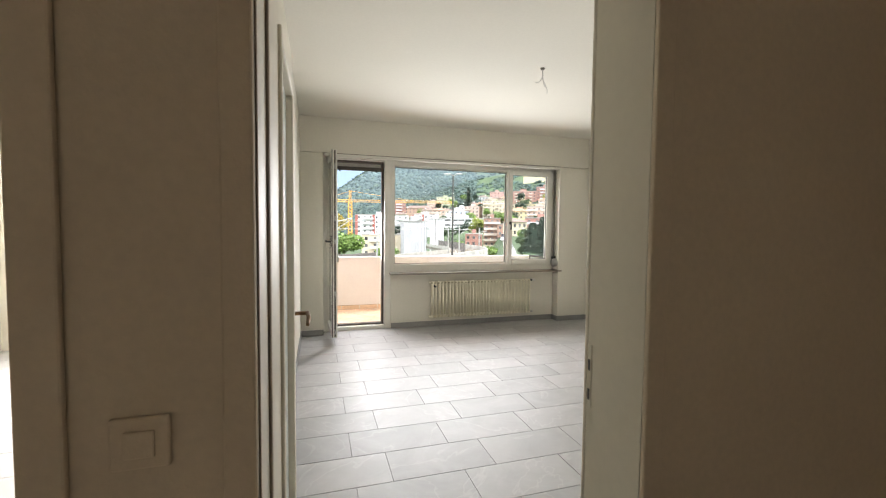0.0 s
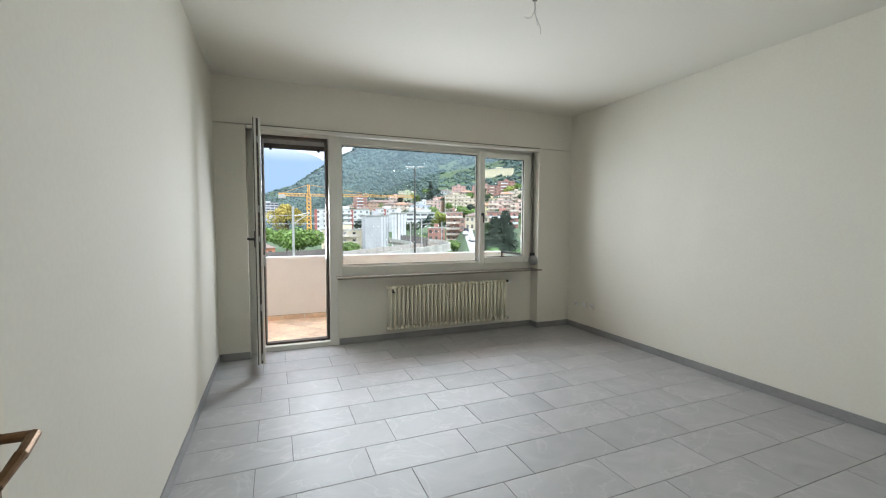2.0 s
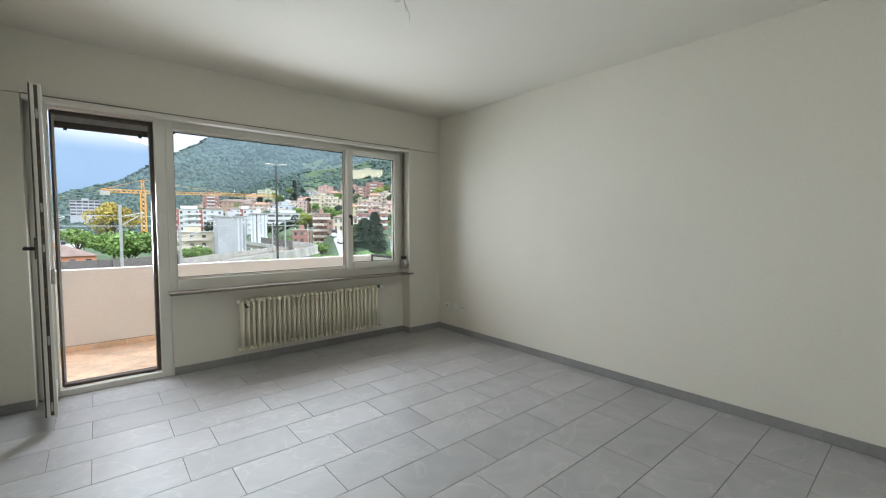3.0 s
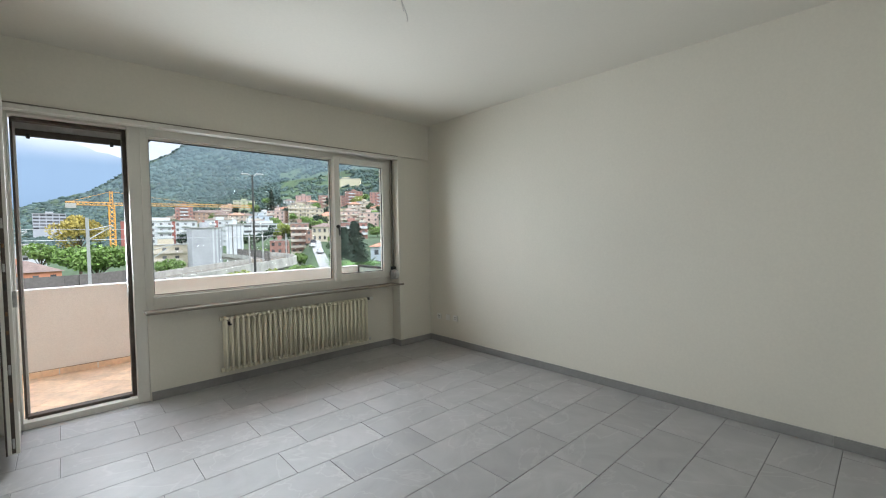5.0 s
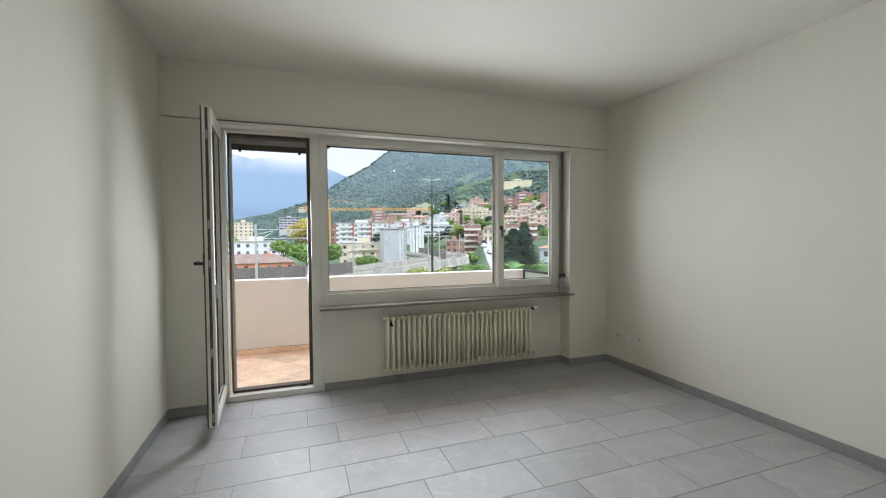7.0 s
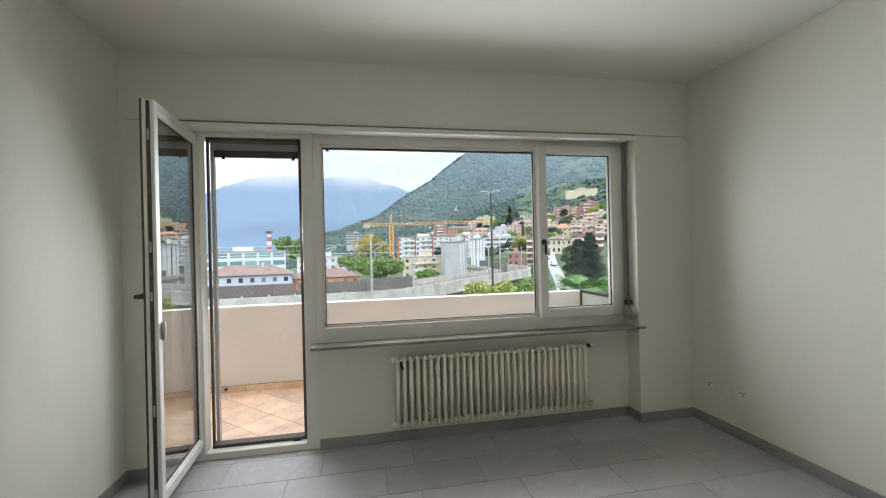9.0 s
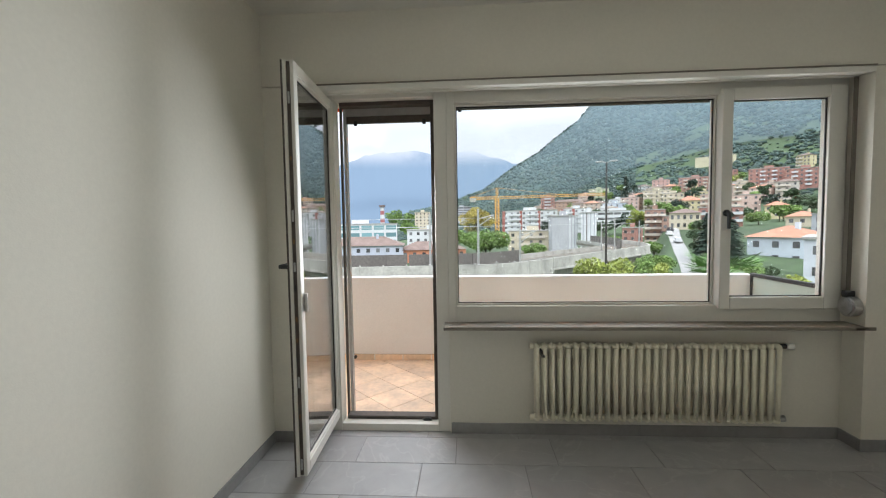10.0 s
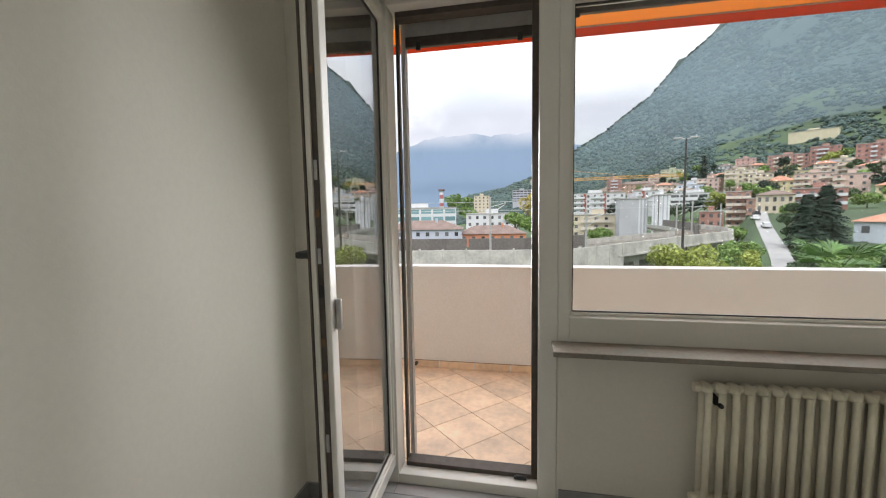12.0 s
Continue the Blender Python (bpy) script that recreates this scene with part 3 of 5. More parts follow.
block(bm, GX0 + 0.01, -0.024, GZ0 + 0.01, GX1 - 0.01, -0.018, GZ1 - 0.01)
part("frosted_pane", bm, M_FROST, room_door, "frosted white glass")
for side in (-1, 1):
    face = -DT if side < 0 else 0.0
    bm = bmesh.new()
    block(bm, DW - 0.065, min(face, face + 0.006 * side), 0.843, DW - 0.03, max(face, face + 0.006 * side), 1.068, 0.003)
    plate = part("handle_plate", bm, M_BRASS, room_door, "long worn brass plate")
    bm = bmesh.new()
    rod(bm, (DW - 0.048, face, 1.0), (DW - 0.048, face + 0.055 * side, 1.0), 0.008, 10)
    rod(bm, (DW - 0.045, face + 0.055 * side, 1.0), (DW - 0.10, face + 0.062 * side, 0.992), 0.0085, 10)
    rod(bm, (DW - 0.10, face + 0.062 * side, 0.994), (DW - 0.15, face + 0.058 * side, 0.975), 0.009, 10, 0.007)
    part("lever", bm, M_BRASS, plate)

# brown strips on the lining imitate the shaded gap and dark line beside the leaf
bm = bmesh.new()
block(bm, JAMB_L + 0.0005, BACK - 0.03, 0, JAMB_L + 0.006, BACK - 0.016, DOOR_TOP, 0.001)
block(bm, JAMB_L + 0.0005, HALL_Y + 0.012, 0, JAMB_L + 0.004, HALL_Y + 0.02, DOOR_TOP, 0.001)
part("seal", bm, M_GAP_SHADE, door_frame, "brown stripes put in for the shaded gaps at the door lining")

# light switch beside the door in the hall
switch = thing("light_switch", "square white light switch on the hallway wall", "light switch", pose(-1.128, HALL_Y, 1.017))
bm = bmesh.new()
block(bm, -0.042, -0.01, -0.042, 0.042, 0, 0.042, 0.004)
plate = part("cover_plate", bm, M_HALL, switch)
bm = bmesh.new()
block(bm, -0.022, -0.016, -0.022, 0.022, -0.01, 0.022, 0.003)
part("rocker", bm, M_HALL, plate)
bm = bmesh.new()
block(bm, -1.283, HALL_Y - 0.016, 0, -1.222, HALL_Y - 0.002, DOOR_TOP + 0.05, 0.004)
block(bm, -1.279, HALL_Y, 0, -1.242, HALL_Y + 0.1, DOOR_TOP + 0.02, 0.002)
frame2 = thing("door_frame_2", "cream painted casing of the neighbouring doorway", "door frame", kind="structure")
part("casing", bm, M_HALL, frame2)

# ---- balcony ----
PAR, PTOP, BEND = 1.38, 0.87, 3.0
bm = bmesh.new()
block(bm, -3.2, OUT, -0.22, BEND + 0.25, PAR + 0.16, -0.014)
block(bm, -0.79, -0.02, -0.01, 0.083, OUT, -0.0095)
balcony = structure("balcony_floor", bm, M_TGROUT, "pale terracotta tiles laid diagonally on the balcony", "floor")
bm = bmesh.new()
block(bm, -3.2, PAR, -0.3, BEND + 0.02, PAR + 0.14, PTOP, 0.006)
structure("parapet", bm, M_STUCCO, "white rendered balcony parapet", "parapet")
bm = bmesh.new()
block(bm, -3.34, OUT, -0.3, -3.2, PAR + 0.14, 2.9)
block(bm, -9, OUT, -14, 9, OUT + 0.02, -0.3)
block(bm, -9, OUT, TOP + 0.1, 9, OUT + 0.02, 8)
block(bm, RIGHT + 0.2, OUT - 0.2, -0.3, 9, OUT + 0.02, TOP + 0.1)
block(bm, -9, OUT - 0.2, -0.3, -4.2, OUT + 0.02, TOP + 0.1)
structure("facade", bm, M_STUCCO, "white rendered outer wall of the house", "wall")


def clip(poly, axis, limit, keep_less):
    out = []
    for i, p in enumerate(poly):
        q = poly[(i + 1) % len(poly)]
        ip, iq = (p[axis] <= limit) == keep_less, (q[axis] <= limit) == keep_less
        if ip:
            out.append(p)
        if ip != iq:
            f = (limit - p[axis]) / (q[axis] - p[axis])
            out.append((p[0] + f * (q[0] - p[0]), p[1] + f * (q[1] - p[1])))
    return out


def slab_mesh(name, poly, z0, z1, mat):
    b = bmesh.new()
    low = [b.verts.new((x, y, z0)) for x, y in poly]
    high = [b.verts.new((x, y, z1)) for x, y in poly]
    b.faces.new(high)
    b.faces.new(low[::-1])
    for i in range(len(poly)):
        j = (i + 1) % len(poly)
        b.faces.new((low[i], low[j], high[j], high[i]))
    return mesh_of(name, b, mat)


SIDE = 0.30
h = (SIDE - 0.005) / 2 * math.sqrt(2)
whole = None
for i in range(-16, 16):
    for j in range(-16, 16):
        cx = -0.193 + (i + j) * SIDE / math.sqrt(2)
        cy = 0.222 + (i - j) * SIDE / math.sqrt(2)
        if not (-3.3 < cx < BEND + 0.3 and -0.22 < cy < PAR + 0.25):
            continue
        poly = [(h, 0), (0, h), (-h, 0), (0, -h)]
        cut = poly
        for axis, limit, less in ((1, PAR - 0.004 - cy, True), (1, 0.015 - cy, False), (0, BEND - 0.004 - cx, True), (0, -3.19 - cx, False)):
            if len(cut) > 2:
                cut = clip(cut, axis, limit, less)
        if len(cut) < 3:
            continue
        if cut == poly:
            whole = whole or slab_mesh("tile", poly, -0.016, -0.004, M_TERRA)
            me = whole
        else:
            me = slab_mesh("tile", cut, -0.016, -0.004, M_TERRA)
        piece("tile", me, balcony, pose(cx, cy, 0))
bm = bmesh.new()
block(bm, -0.145, -0.006, -0.003, 0.145, 0, 0.058, 0.002)
skirt_mesh = mesh_of("tile", bm, M_TERRA)
for i in range(20):
    piece("tile", skirt_mesh, balcony, pose(-3.03 + 0.3 * i, PAR, 0))
bm = bmesh.new()
block(bm, -3.2, PAR - 0.008, 0.0585, BEND, PAR, 0.062)
structure("skirting_joint", bm, M_TGROUT, "dark joint above the balcony skirting tiles", "joint")
bm = bmesh.new()
rod(bm, (0, 0, 0), (0, -0.03, 0), 0.016, 12)
drain = new("drain_spout", mesh_of("drain_spout", bm, M_BRONZE))
drain.matrix_basis = pose(-0.98, PAR - 0.006, 0.035)
tagged(drain, "small dark drain spout in the balcony skirting", "drain")
# side screen
screen = thing("side_screen", "greenish glass side panel of the balcony in dark frame", "balcony panel", pose(BEND, PAR, 0))
bm = bmesh.new()
block(bm, 0.0, -1.0, 0.06, 0.012, -0.03, 0.85)
part("panel", bm, M_GREENPANEL, screen)
bm = bmesh.new()
block(bm, -0.012, -1.03, 0.85, 0.03, -0.002, 0.885, 0.004)
part("top_rail", bm, M_GASKET, screen)
for y in (-0.03, -1.03):
    bm = bmesh.new()
    block(bm, -0.012, y, -0.004, 0.03, y + 0.028, 0.85, 0.004)
    part("post", bm, M_GASKET, screen)
# awning above the balcony
awning = thing("awning", "orange awning with red front valance above the balcony", "awning")
bm = bmesh.new()
v = [bm.verts.new(p) for p in ((-3.2, OUT + 0.05, 2.93), (BEND, OUT + 0.05, 2.93), (BEND, 1.2, 2.593), (-3.2, 1.2, 2.593))]
bm.faces.new(v)
bmesh.ops.solidify(bm, geom=bm.faces[:], thickness=0.006)
part("cloth", bm, M_AWN_ORANGE, awning)
bm = bmesh.new()
block(bm, -3.2, 1.195, 2.525, BEND, 1.203, 2.585, 0.002)
part("valance", bm, M_AWN_RED, awning, "red cloth valance")
bm = bmesh.new()
rod(bm, (-3.2, 1.215, 2.59), (BEND, 1.215, 2.59), 0.022, 12)
part("front_bar", bm, M_STEEL, awning)
for x in (-2.6, 2.2):
    bm = bmesh.new()
    rod(bm, (x, OUT + 0.02, 2.86), (x, 1.19, 2.585), 0.018, 8)
    part("arm", bm, M_STEEL, awning)
bm = bmesh.new()
rod(bm, (-3.2, OUT + 0.06, 3.0), (BEND, OUT + 0.06, 3.0), 0.045, 12)
part("roller", bm, M_STEEL, awning)

# ---- outside ----
GROUND = -12.0
SWING = 0.5         # bearing of the outlook against the wall's normal
AZ = (-180, -100, -30, -12, -8.4, -3.5, 2.0, 5.5, 9.0, 10.9, 13.9, 16.9, 19.8, 21, 30, 45, 70, 100, 180)
EL = (0, 0, 0, 0.5, 2.1, 3.2, 5.2, 7.8, 9.7, 11.2, 13.2, 16.4, 18.5, 19.4, 24, 26, 22, 15, 0)


def bank_rise(a, r):
    """The bank and the road that climb beside the viaduct."""
    side = float(np.interp(a, (23.2, 24.6, 60, 75), (0, 1, 1, 0)))
    return side * float(np.interp(r, (40, 80, 172, 300), (0, 3.0, 10.6, 0)))


def land_polar(a, r):
    """Height of the land at a bearing (degrees right of the window's outlook) and a distance from the house."""
    g = np.interp(r, (0, 170, 300, 600, 1000, 1700, 4800), (0, 0, 0.14, 0.38, 0.63, 1, 0.2))
    return GROUND + r * math.tan(radians(float(np.interp(a, AZ, EL)) * g)) + bank_rise(a, r)


def spot(a, r):
    """The place on the land at a bearing and a distance."""
    return Vector((r * math.sin(radians(a + SWING)), -2 + r * math.cos(radians(a + SWING)), land_polar(a, r)))


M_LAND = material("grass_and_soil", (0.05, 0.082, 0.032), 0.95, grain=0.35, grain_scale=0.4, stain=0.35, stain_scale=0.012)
# distance haze is put into these two greens as a bluish cast
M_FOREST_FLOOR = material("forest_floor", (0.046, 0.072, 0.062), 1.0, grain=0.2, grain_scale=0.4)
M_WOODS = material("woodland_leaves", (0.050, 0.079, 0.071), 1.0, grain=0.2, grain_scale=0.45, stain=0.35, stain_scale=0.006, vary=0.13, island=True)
M_WOODS_PALE = material("light_woodland_leaves", (0.068, 0.098, 0.062), 1.0, grain=0.2, grain_scale=0.5, vary=0.25, island=True)
M_LEAF = material("green_leaves", (0.15, 0.235, 0.055), 0.7, vary=0.5, island=True)
M_LEAF_Y = material("yellowing_leaves", (0.27, 0.31, 0.06), 0.7, vary=0.4, island=True)
M_LEAF_D = material("deep_green_leaves", (0.05, 0.085, 0.035), 0.8, vary=0.4, island=True)
M_LEAF_O = material("autumn_leaves", (0.36, 0.29, 0.065), 0.7, vary=0.45, island=True)
M_NEEDLE = material("dark_needles", (0.022, 0.045, 0.028), 0.8, vary=0.5, island=True)
M_BARK = material("bark", (0.09, 0.065, 0.045), 0.9, grain=0.3, grain_scale=8)
M_PALM = material("palm_leaf", (0.075, 0.16, 0.025), 0.5, vary=0.4, island=True)
M_CONC = material("concrete", (0.40, 0.385, 0.35), 0.9, grain=0.12, grain_scale=3, stain=0.25, stain_scale=0.5, vary=0.05)
M_CONC_D = material("dark_noise_barrier", (0.13, 0.12, 0.11), 0.9, grain=0.15, grain_scale=4, vary=0.1)
M_BALLAST = material("track_ballast", (0.20, 0.16, 0.12), 0.95, grain=0.4, grain_scale=9)
M_ASPHALT = material("asphalt", (0.30, 0.29, 0.28), 0.9, grain=0.15, grain_scale=5, stain=0.1, stain_scale=0.4)
M_CRANE = material("orange_crane_paint", (0.72, 0.36, 0.06), 0.6)
M_WINDOW = material("far_window_glass", (0.12, 0.12, 0.125), 0.2, vary=0.6)
M_TEAL = material("teal_glass", (0.16, 0.28, 0.30), 0.25, vary=0.25)
M_RTILE = material("red_roof_tiles", (0.40, 0.19, 0.12), 0.85, grain=0.25, grain_scale=3, stain=0.2, stain_scale=0.4)
M_BTILE = material("brown_roof_tiles", (0.17, 0.12, 0.10), 0.85, grain=0.25, grain_scale=3, stain=0.2, stain_scale=0.4)
M_FLAT = material("flat_roof_gravel", (0.36, 0.35, 0.33), 0.95, grain=0.2, grain_scale=3)
M_CHIM_R = material("tower_red", (0.36, 0.13, 0.13), 0.8)
paints = {}


def paint(r, g, b):
    key = (r, g, b)
    if key not in paints:
        paints[key] = material("house_paint", key, 0.9, grain=0.05, grain_scale=2, stain=0.07, stain_scale=0.3)
    return paints[key]


# one sheet of land up to the horizon
az_steps = [-180 + 2.0 * i for i in range(61)] + [-59 + 0.8 * i for i in range(150)] + [62 + 2.0 * i for i in range(59)]
radii = [0.0, 8, 20, 40, 70, 110, 150, 180, 210, 240, 270, 300, 340, 380, 420, 460, 500, 550, 600, 660, 720, 790, 860, 930, 1000, 1080, 1160, 1250, 1340, 1430, 1520, 1610, 1700, 1850, 2100, 2500, 3200, 4800]
verts, faces = [], []
for a in az_steps:
    for r in radii:
        x, y = r * math.sin(radians(a + SWING)), -2 + r * math.cos(radians(a + SWING))
        z = land_polar(a, r)
        if r > 250:
            rough = min(1.0, (r - 250) / 700) * (z - GROUND) * 0.06
            z += rough * (noise.noise(Vector((x / 90, y / 90, 0))) + 0.6 * noise.noise(Vector((x / 35, y / 35, 3))))
        verts.append((x, y, z))
nr = len(radii)
for i in range(len(az_steps)):
    j = (i + 1) % len(az_steps)
    for k in range(nr - 1):
        faces.append((i * nr + k, i * nr + k + 1, j * nr + k + 1, j * nr + k))
me = bpy.data.meshes.new("ground")
me.from_pydata(verts, [], faces)
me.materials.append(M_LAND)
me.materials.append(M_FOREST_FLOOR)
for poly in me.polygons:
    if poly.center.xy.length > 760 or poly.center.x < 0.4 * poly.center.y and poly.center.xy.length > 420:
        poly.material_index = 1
me.shade_smooth()
tagged(new("ground", me), "valley floor rising into a steep wooded mountain side", "ground", kind="structure")


# far mountain range, its blue haze put into the base colour and a glow
def backdrop_material():
    mat = bpy.data.materials.new("mountain_painted_haze")
    mat.use_nodes = True
    n, l = mat.node_tree.nodes, mat.node_tree.links
    bsdf = n["Principled BSDF"]
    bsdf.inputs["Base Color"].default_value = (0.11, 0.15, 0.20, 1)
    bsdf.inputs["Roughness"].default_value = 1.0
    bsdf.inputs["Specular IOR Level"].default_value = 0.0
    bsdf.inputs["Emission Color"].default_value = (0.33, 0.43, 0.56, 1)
    bsdf.inputs["Emission Strength"].default_value = MOUNTAIN_HAZE_GLOW
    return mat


MOUNTAIN_HAZE_GLOW = 0.115
MA = (-60, -45, -30, -22, -17.9, -15, -12.5, -8, -4, 0, 4, 8, 14)
ME = (4.5, 5.5, 5.0, 6.2, 7.8, 9.2, 9.9, 10.2, 10.0, 10.2, 9.2, 7.5, 5.0)
verts, faces = [], []
cols = 150
for i in range(cols):
    a = -60 + 74 * i / (cols - 1)
    ridge = float(np.interp(a, MA, ME)) + 0.35 * noise.noise(Vector((a * 0.5, 0, 0))) + 0.15 * noise.noise(Vector((a * 1.7, 5, 0)))
    for k in range(12):
        f = k / 11
        r = 3300 + 1300 * f
        e = ridge * f ** 0.8
        verts.append((r * math.sin(radians(a)), r * math.cos(radians(a)), GROUND + r * math.tan(radians(e)) + 14 * f * noise.noise(Vector((a * 0.9, f * 4, 2)))))
for i in range(cols - 1):
    for k in range(11):
        faces.append((i * 12 + k, i * 12 + k + 1, (i + 1) * 12 + k + 1, (i + 1) * 12 + k))
me = bpy.data.meshes.new("backdrop")
me.from_pydata(verts, [], faces)
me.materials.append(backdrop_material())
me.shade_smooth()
tagged(new("backdrop", me), "mountain range across the lake, its blue haze put into colour and glow", "mountain", kind="structure")

def cloud_material():
    mat = bpy.data.materials.new("low_cloud")
    mat.use_nodes = True
    n, l = mat.node_tree.nodes, mat.node_tree.links
    n.clear()
    out, mix = n.new("ShaderNodeOutputMaterial"), n.new("ShaderNodeMixShader")
    clear, glow = n.new("ShaderNodeBsdfTransparent"), n.new("ShaderNodeEmission")
    glow.inputs["Color"].default_value = (0.86, 0.90, 1.0, 1)
    glow.inputs["Strength"].default_value = 0.62
    co, sep, tex = n.new("ShaderNodeNewGeometry"), n.new("ShaderNodeSeparateXYZ"), n.new("ShaderNodeTexNoise")
    tex.inputs["Scale"].default_value, tex.inputs["Detail"].default_value = 0.0022, 6
    l.new(co.outputs["Position"], sep.inputs[0])
    l.new(co.outputs["Position"], tex.inputs["Vector"])
    puff, low, high = n.new("ShaderNodeMapRange"), n.new("ShaderNodeMapRange"), n.new("ShaderNodeMapRange")
    for node, a, e in ((puff, 0.26, 0.55), (low, 420, 590), (high, 860, 700)):
        node.interpolation_type = "SMOOTHSTEP"
        node.inputs["From Min"].default_value, node.inputs["From Max"].default_value = a, e
    high.interpolation_type = "LINEAR"
    l.new(tex.outputs["Fac"], puff.inputs["Value"])
    l.new(sep.outputs["Z"], low.inputs["Value"])
    l.new(sep.outputs["Z"], high.inputs["Value"])
    m1, m2 = n.new("ShaderNodeMath"), n.new("ShaderNodeMath")
    m1.operation = m2.operation = "MULTIPLY"
    l.new(puff.outputs["Result"], m1.inputs[0])
    l.new(low.outputs["Result"], m1.inputs[1])
    l.new(m1.outputs[0], m2.inputs[0])
    l.new(high.outputs["Result"], m2.inputs[1])
    l.new(m2.outputs[0], mix.inputs["Fac"])
    l.new(clear.outputs[0], mix.inputs[1])
    l.new(glow.outputs[0], mix.inputs[2])
    l.new(mix.outputs[0], out.inputs["Surface"])
    return mat


verts = [(3150 * math.sin(radians(a)), 3150 * math.cos(radians(a)), z) for a in range(-60, 27, 2) for z in (400, 870)]
faces = [(2 * i, 2 * i + 1, 2 * i + 3, 2 * i + 2) for i in range(len(verts) // 2 - 1)]
me = bpy.data.meshes.new("cloud_bank")
me.from_pydata(verts, [], faces)
me.materials.append(cloud_material())
tagged(new("cloud_bank", me), "soft grey cloud lying on the far mountain tops", "cloud", kind="structure")


# see-through sheet with a bluish glow, added as distance haze over the slope
def haze_sheet_material():
    mat = bpy.data.materials.new("glowing_haze")
    mat.use_nodes = True
    n, l = mat.node_tree.nodes, mat.node_tree.links
    n.clear()
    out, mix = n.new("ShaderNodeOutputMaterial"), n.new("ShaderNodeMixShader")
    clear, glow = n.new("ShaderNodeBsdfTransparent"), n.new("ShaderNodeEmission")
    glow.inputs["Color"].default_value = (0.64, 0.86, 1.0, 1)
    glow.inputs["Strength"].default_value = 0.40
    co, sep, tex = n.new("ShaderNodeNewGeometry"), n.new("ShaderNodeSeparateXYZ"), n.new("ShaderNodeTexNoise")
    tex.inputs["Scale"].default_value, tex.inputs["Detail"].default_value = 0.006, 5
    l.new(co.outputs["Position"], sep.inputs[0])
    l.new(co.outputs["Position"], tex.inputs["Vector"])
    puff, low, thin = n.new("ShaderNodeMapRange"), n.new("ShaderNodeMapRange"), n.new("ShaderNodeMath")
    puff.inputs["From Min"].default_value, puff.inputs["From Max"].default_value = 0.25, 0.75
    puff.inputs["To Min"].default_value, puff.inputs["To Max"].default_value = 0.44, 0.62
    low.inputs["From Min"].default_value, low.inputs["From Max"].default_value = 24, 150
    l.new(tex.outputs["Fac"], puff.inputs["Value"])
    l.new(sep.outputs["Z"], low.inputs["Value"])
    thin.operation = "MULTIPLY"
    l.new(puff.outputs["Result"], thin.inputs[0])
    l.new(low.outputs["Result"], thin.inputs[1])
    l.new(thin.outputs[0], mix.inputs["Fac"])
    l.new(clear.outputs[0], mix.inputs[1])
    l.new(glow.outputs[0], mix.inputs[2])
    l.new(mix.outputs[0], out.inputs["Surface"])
    return mat


# the haze sheet stands 640 m off and ends just below the crest
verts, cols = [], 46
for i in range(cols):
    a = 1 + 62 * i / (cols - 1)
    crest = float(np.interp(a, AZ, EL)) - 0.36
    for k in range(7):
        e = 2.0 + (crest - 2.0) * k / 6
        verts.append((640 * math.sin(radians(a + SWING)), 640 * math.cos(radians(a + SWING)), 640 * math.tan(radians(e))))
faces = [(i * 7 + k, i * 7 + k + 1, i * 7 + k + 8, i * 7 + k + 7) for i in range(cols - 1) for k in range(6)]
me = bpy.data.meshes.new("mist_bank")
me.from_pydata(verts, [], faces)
me.materials.append(haze_sheet_material())
tagged(new("mist_bank", me), "added glowing bluish sheet standing in for haze before the wooded mountain side", "mist", kind="structure").visible_shadow = False

# woods on the mountain side, one mass of uneven crowns
rng = np.random.default_rng(7)
tmp = bmesh.new()
bmesh.ops.create_icosphere(tmp, subdivisions=1, radius=1)
ico_v = np.array([v.co[:] for v in tmp.verts])
ico_f = np.array([[v.index for v in f.verts] for f in tmp.faces])
tmp.free()


def lumps(centres, sizes, squash=0.85, rough=0.34):
    """Vertices and triangles of many uneven leafy lumps."""
    n = len(centres)
    v = ico_v[None] * (1 + rough * rng.standard_normal((n, len(ico_v), 1))) * sizes[:, None, None]
    v[..., 2] *= squash
    v += centres[:, None]
    f = ico_f[None] + (np.arange(n) * len(ico_v))[:, None, None]
    return v.reshape(-1, 3), f.reshape(-1, 3)


def mesh_from(name, v, f, mat, smooth=False):
    m2 = bpy.data.meshes.new(name)
    m2.from_pydata(v.tolist(), [], f.tolist())
    m2.materials.append(mat)
    if smooth:
        m2.shade_smooth()
    return m2


centres, sizes = [], []
for i in range(64000):
    a = rng.uniform(-11, 52)
    u = rng.uniform(0.17, 1.02)
    if u < 0.36 and rng.uniform() > 0.5 and a > 3:
        continue
    if 21 < a < 44 and 0.35 < u < 0.47 and noise.noise(Vector((a * 0.3, u * 26, 1))) + 0.5 * noise.noise(Vector((a * 1.1, u * 60, 4))) > 0.02 and rng.uniform() < 0.93:
        continue
    r = float(np.interp(u, (0, 0.14, 0.38, 0.63, 1, 1.02), (170, 300, 600, 1000, 1700, 1730)))
    p = spot(a, r)
    s = r * (0.0017 + 0.0036 * rng.uniform() ** 2.2) * (1.25 if u > 0.5 else 1.0)
    if u > 0.97:
        s *= 0.55
    centres.append((p.x, p.y, p.z + s * 0.45))
    sizes.append(s)
pale = rng.uniform(size=len(centres)) < 0.1
v, f = lumps(np.array(centres)[pale], np.array(sizes)[pale] * 1.25, 0.7)
tagged(new("light_woods", mesh_from("light_woods", v, f, M_WOODS_PALE, True)), "lighter yellow-green crowns scattered through the woods", "woods", kind="stuff")
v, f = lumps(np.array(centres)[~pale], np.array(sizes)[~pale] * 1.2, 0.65)
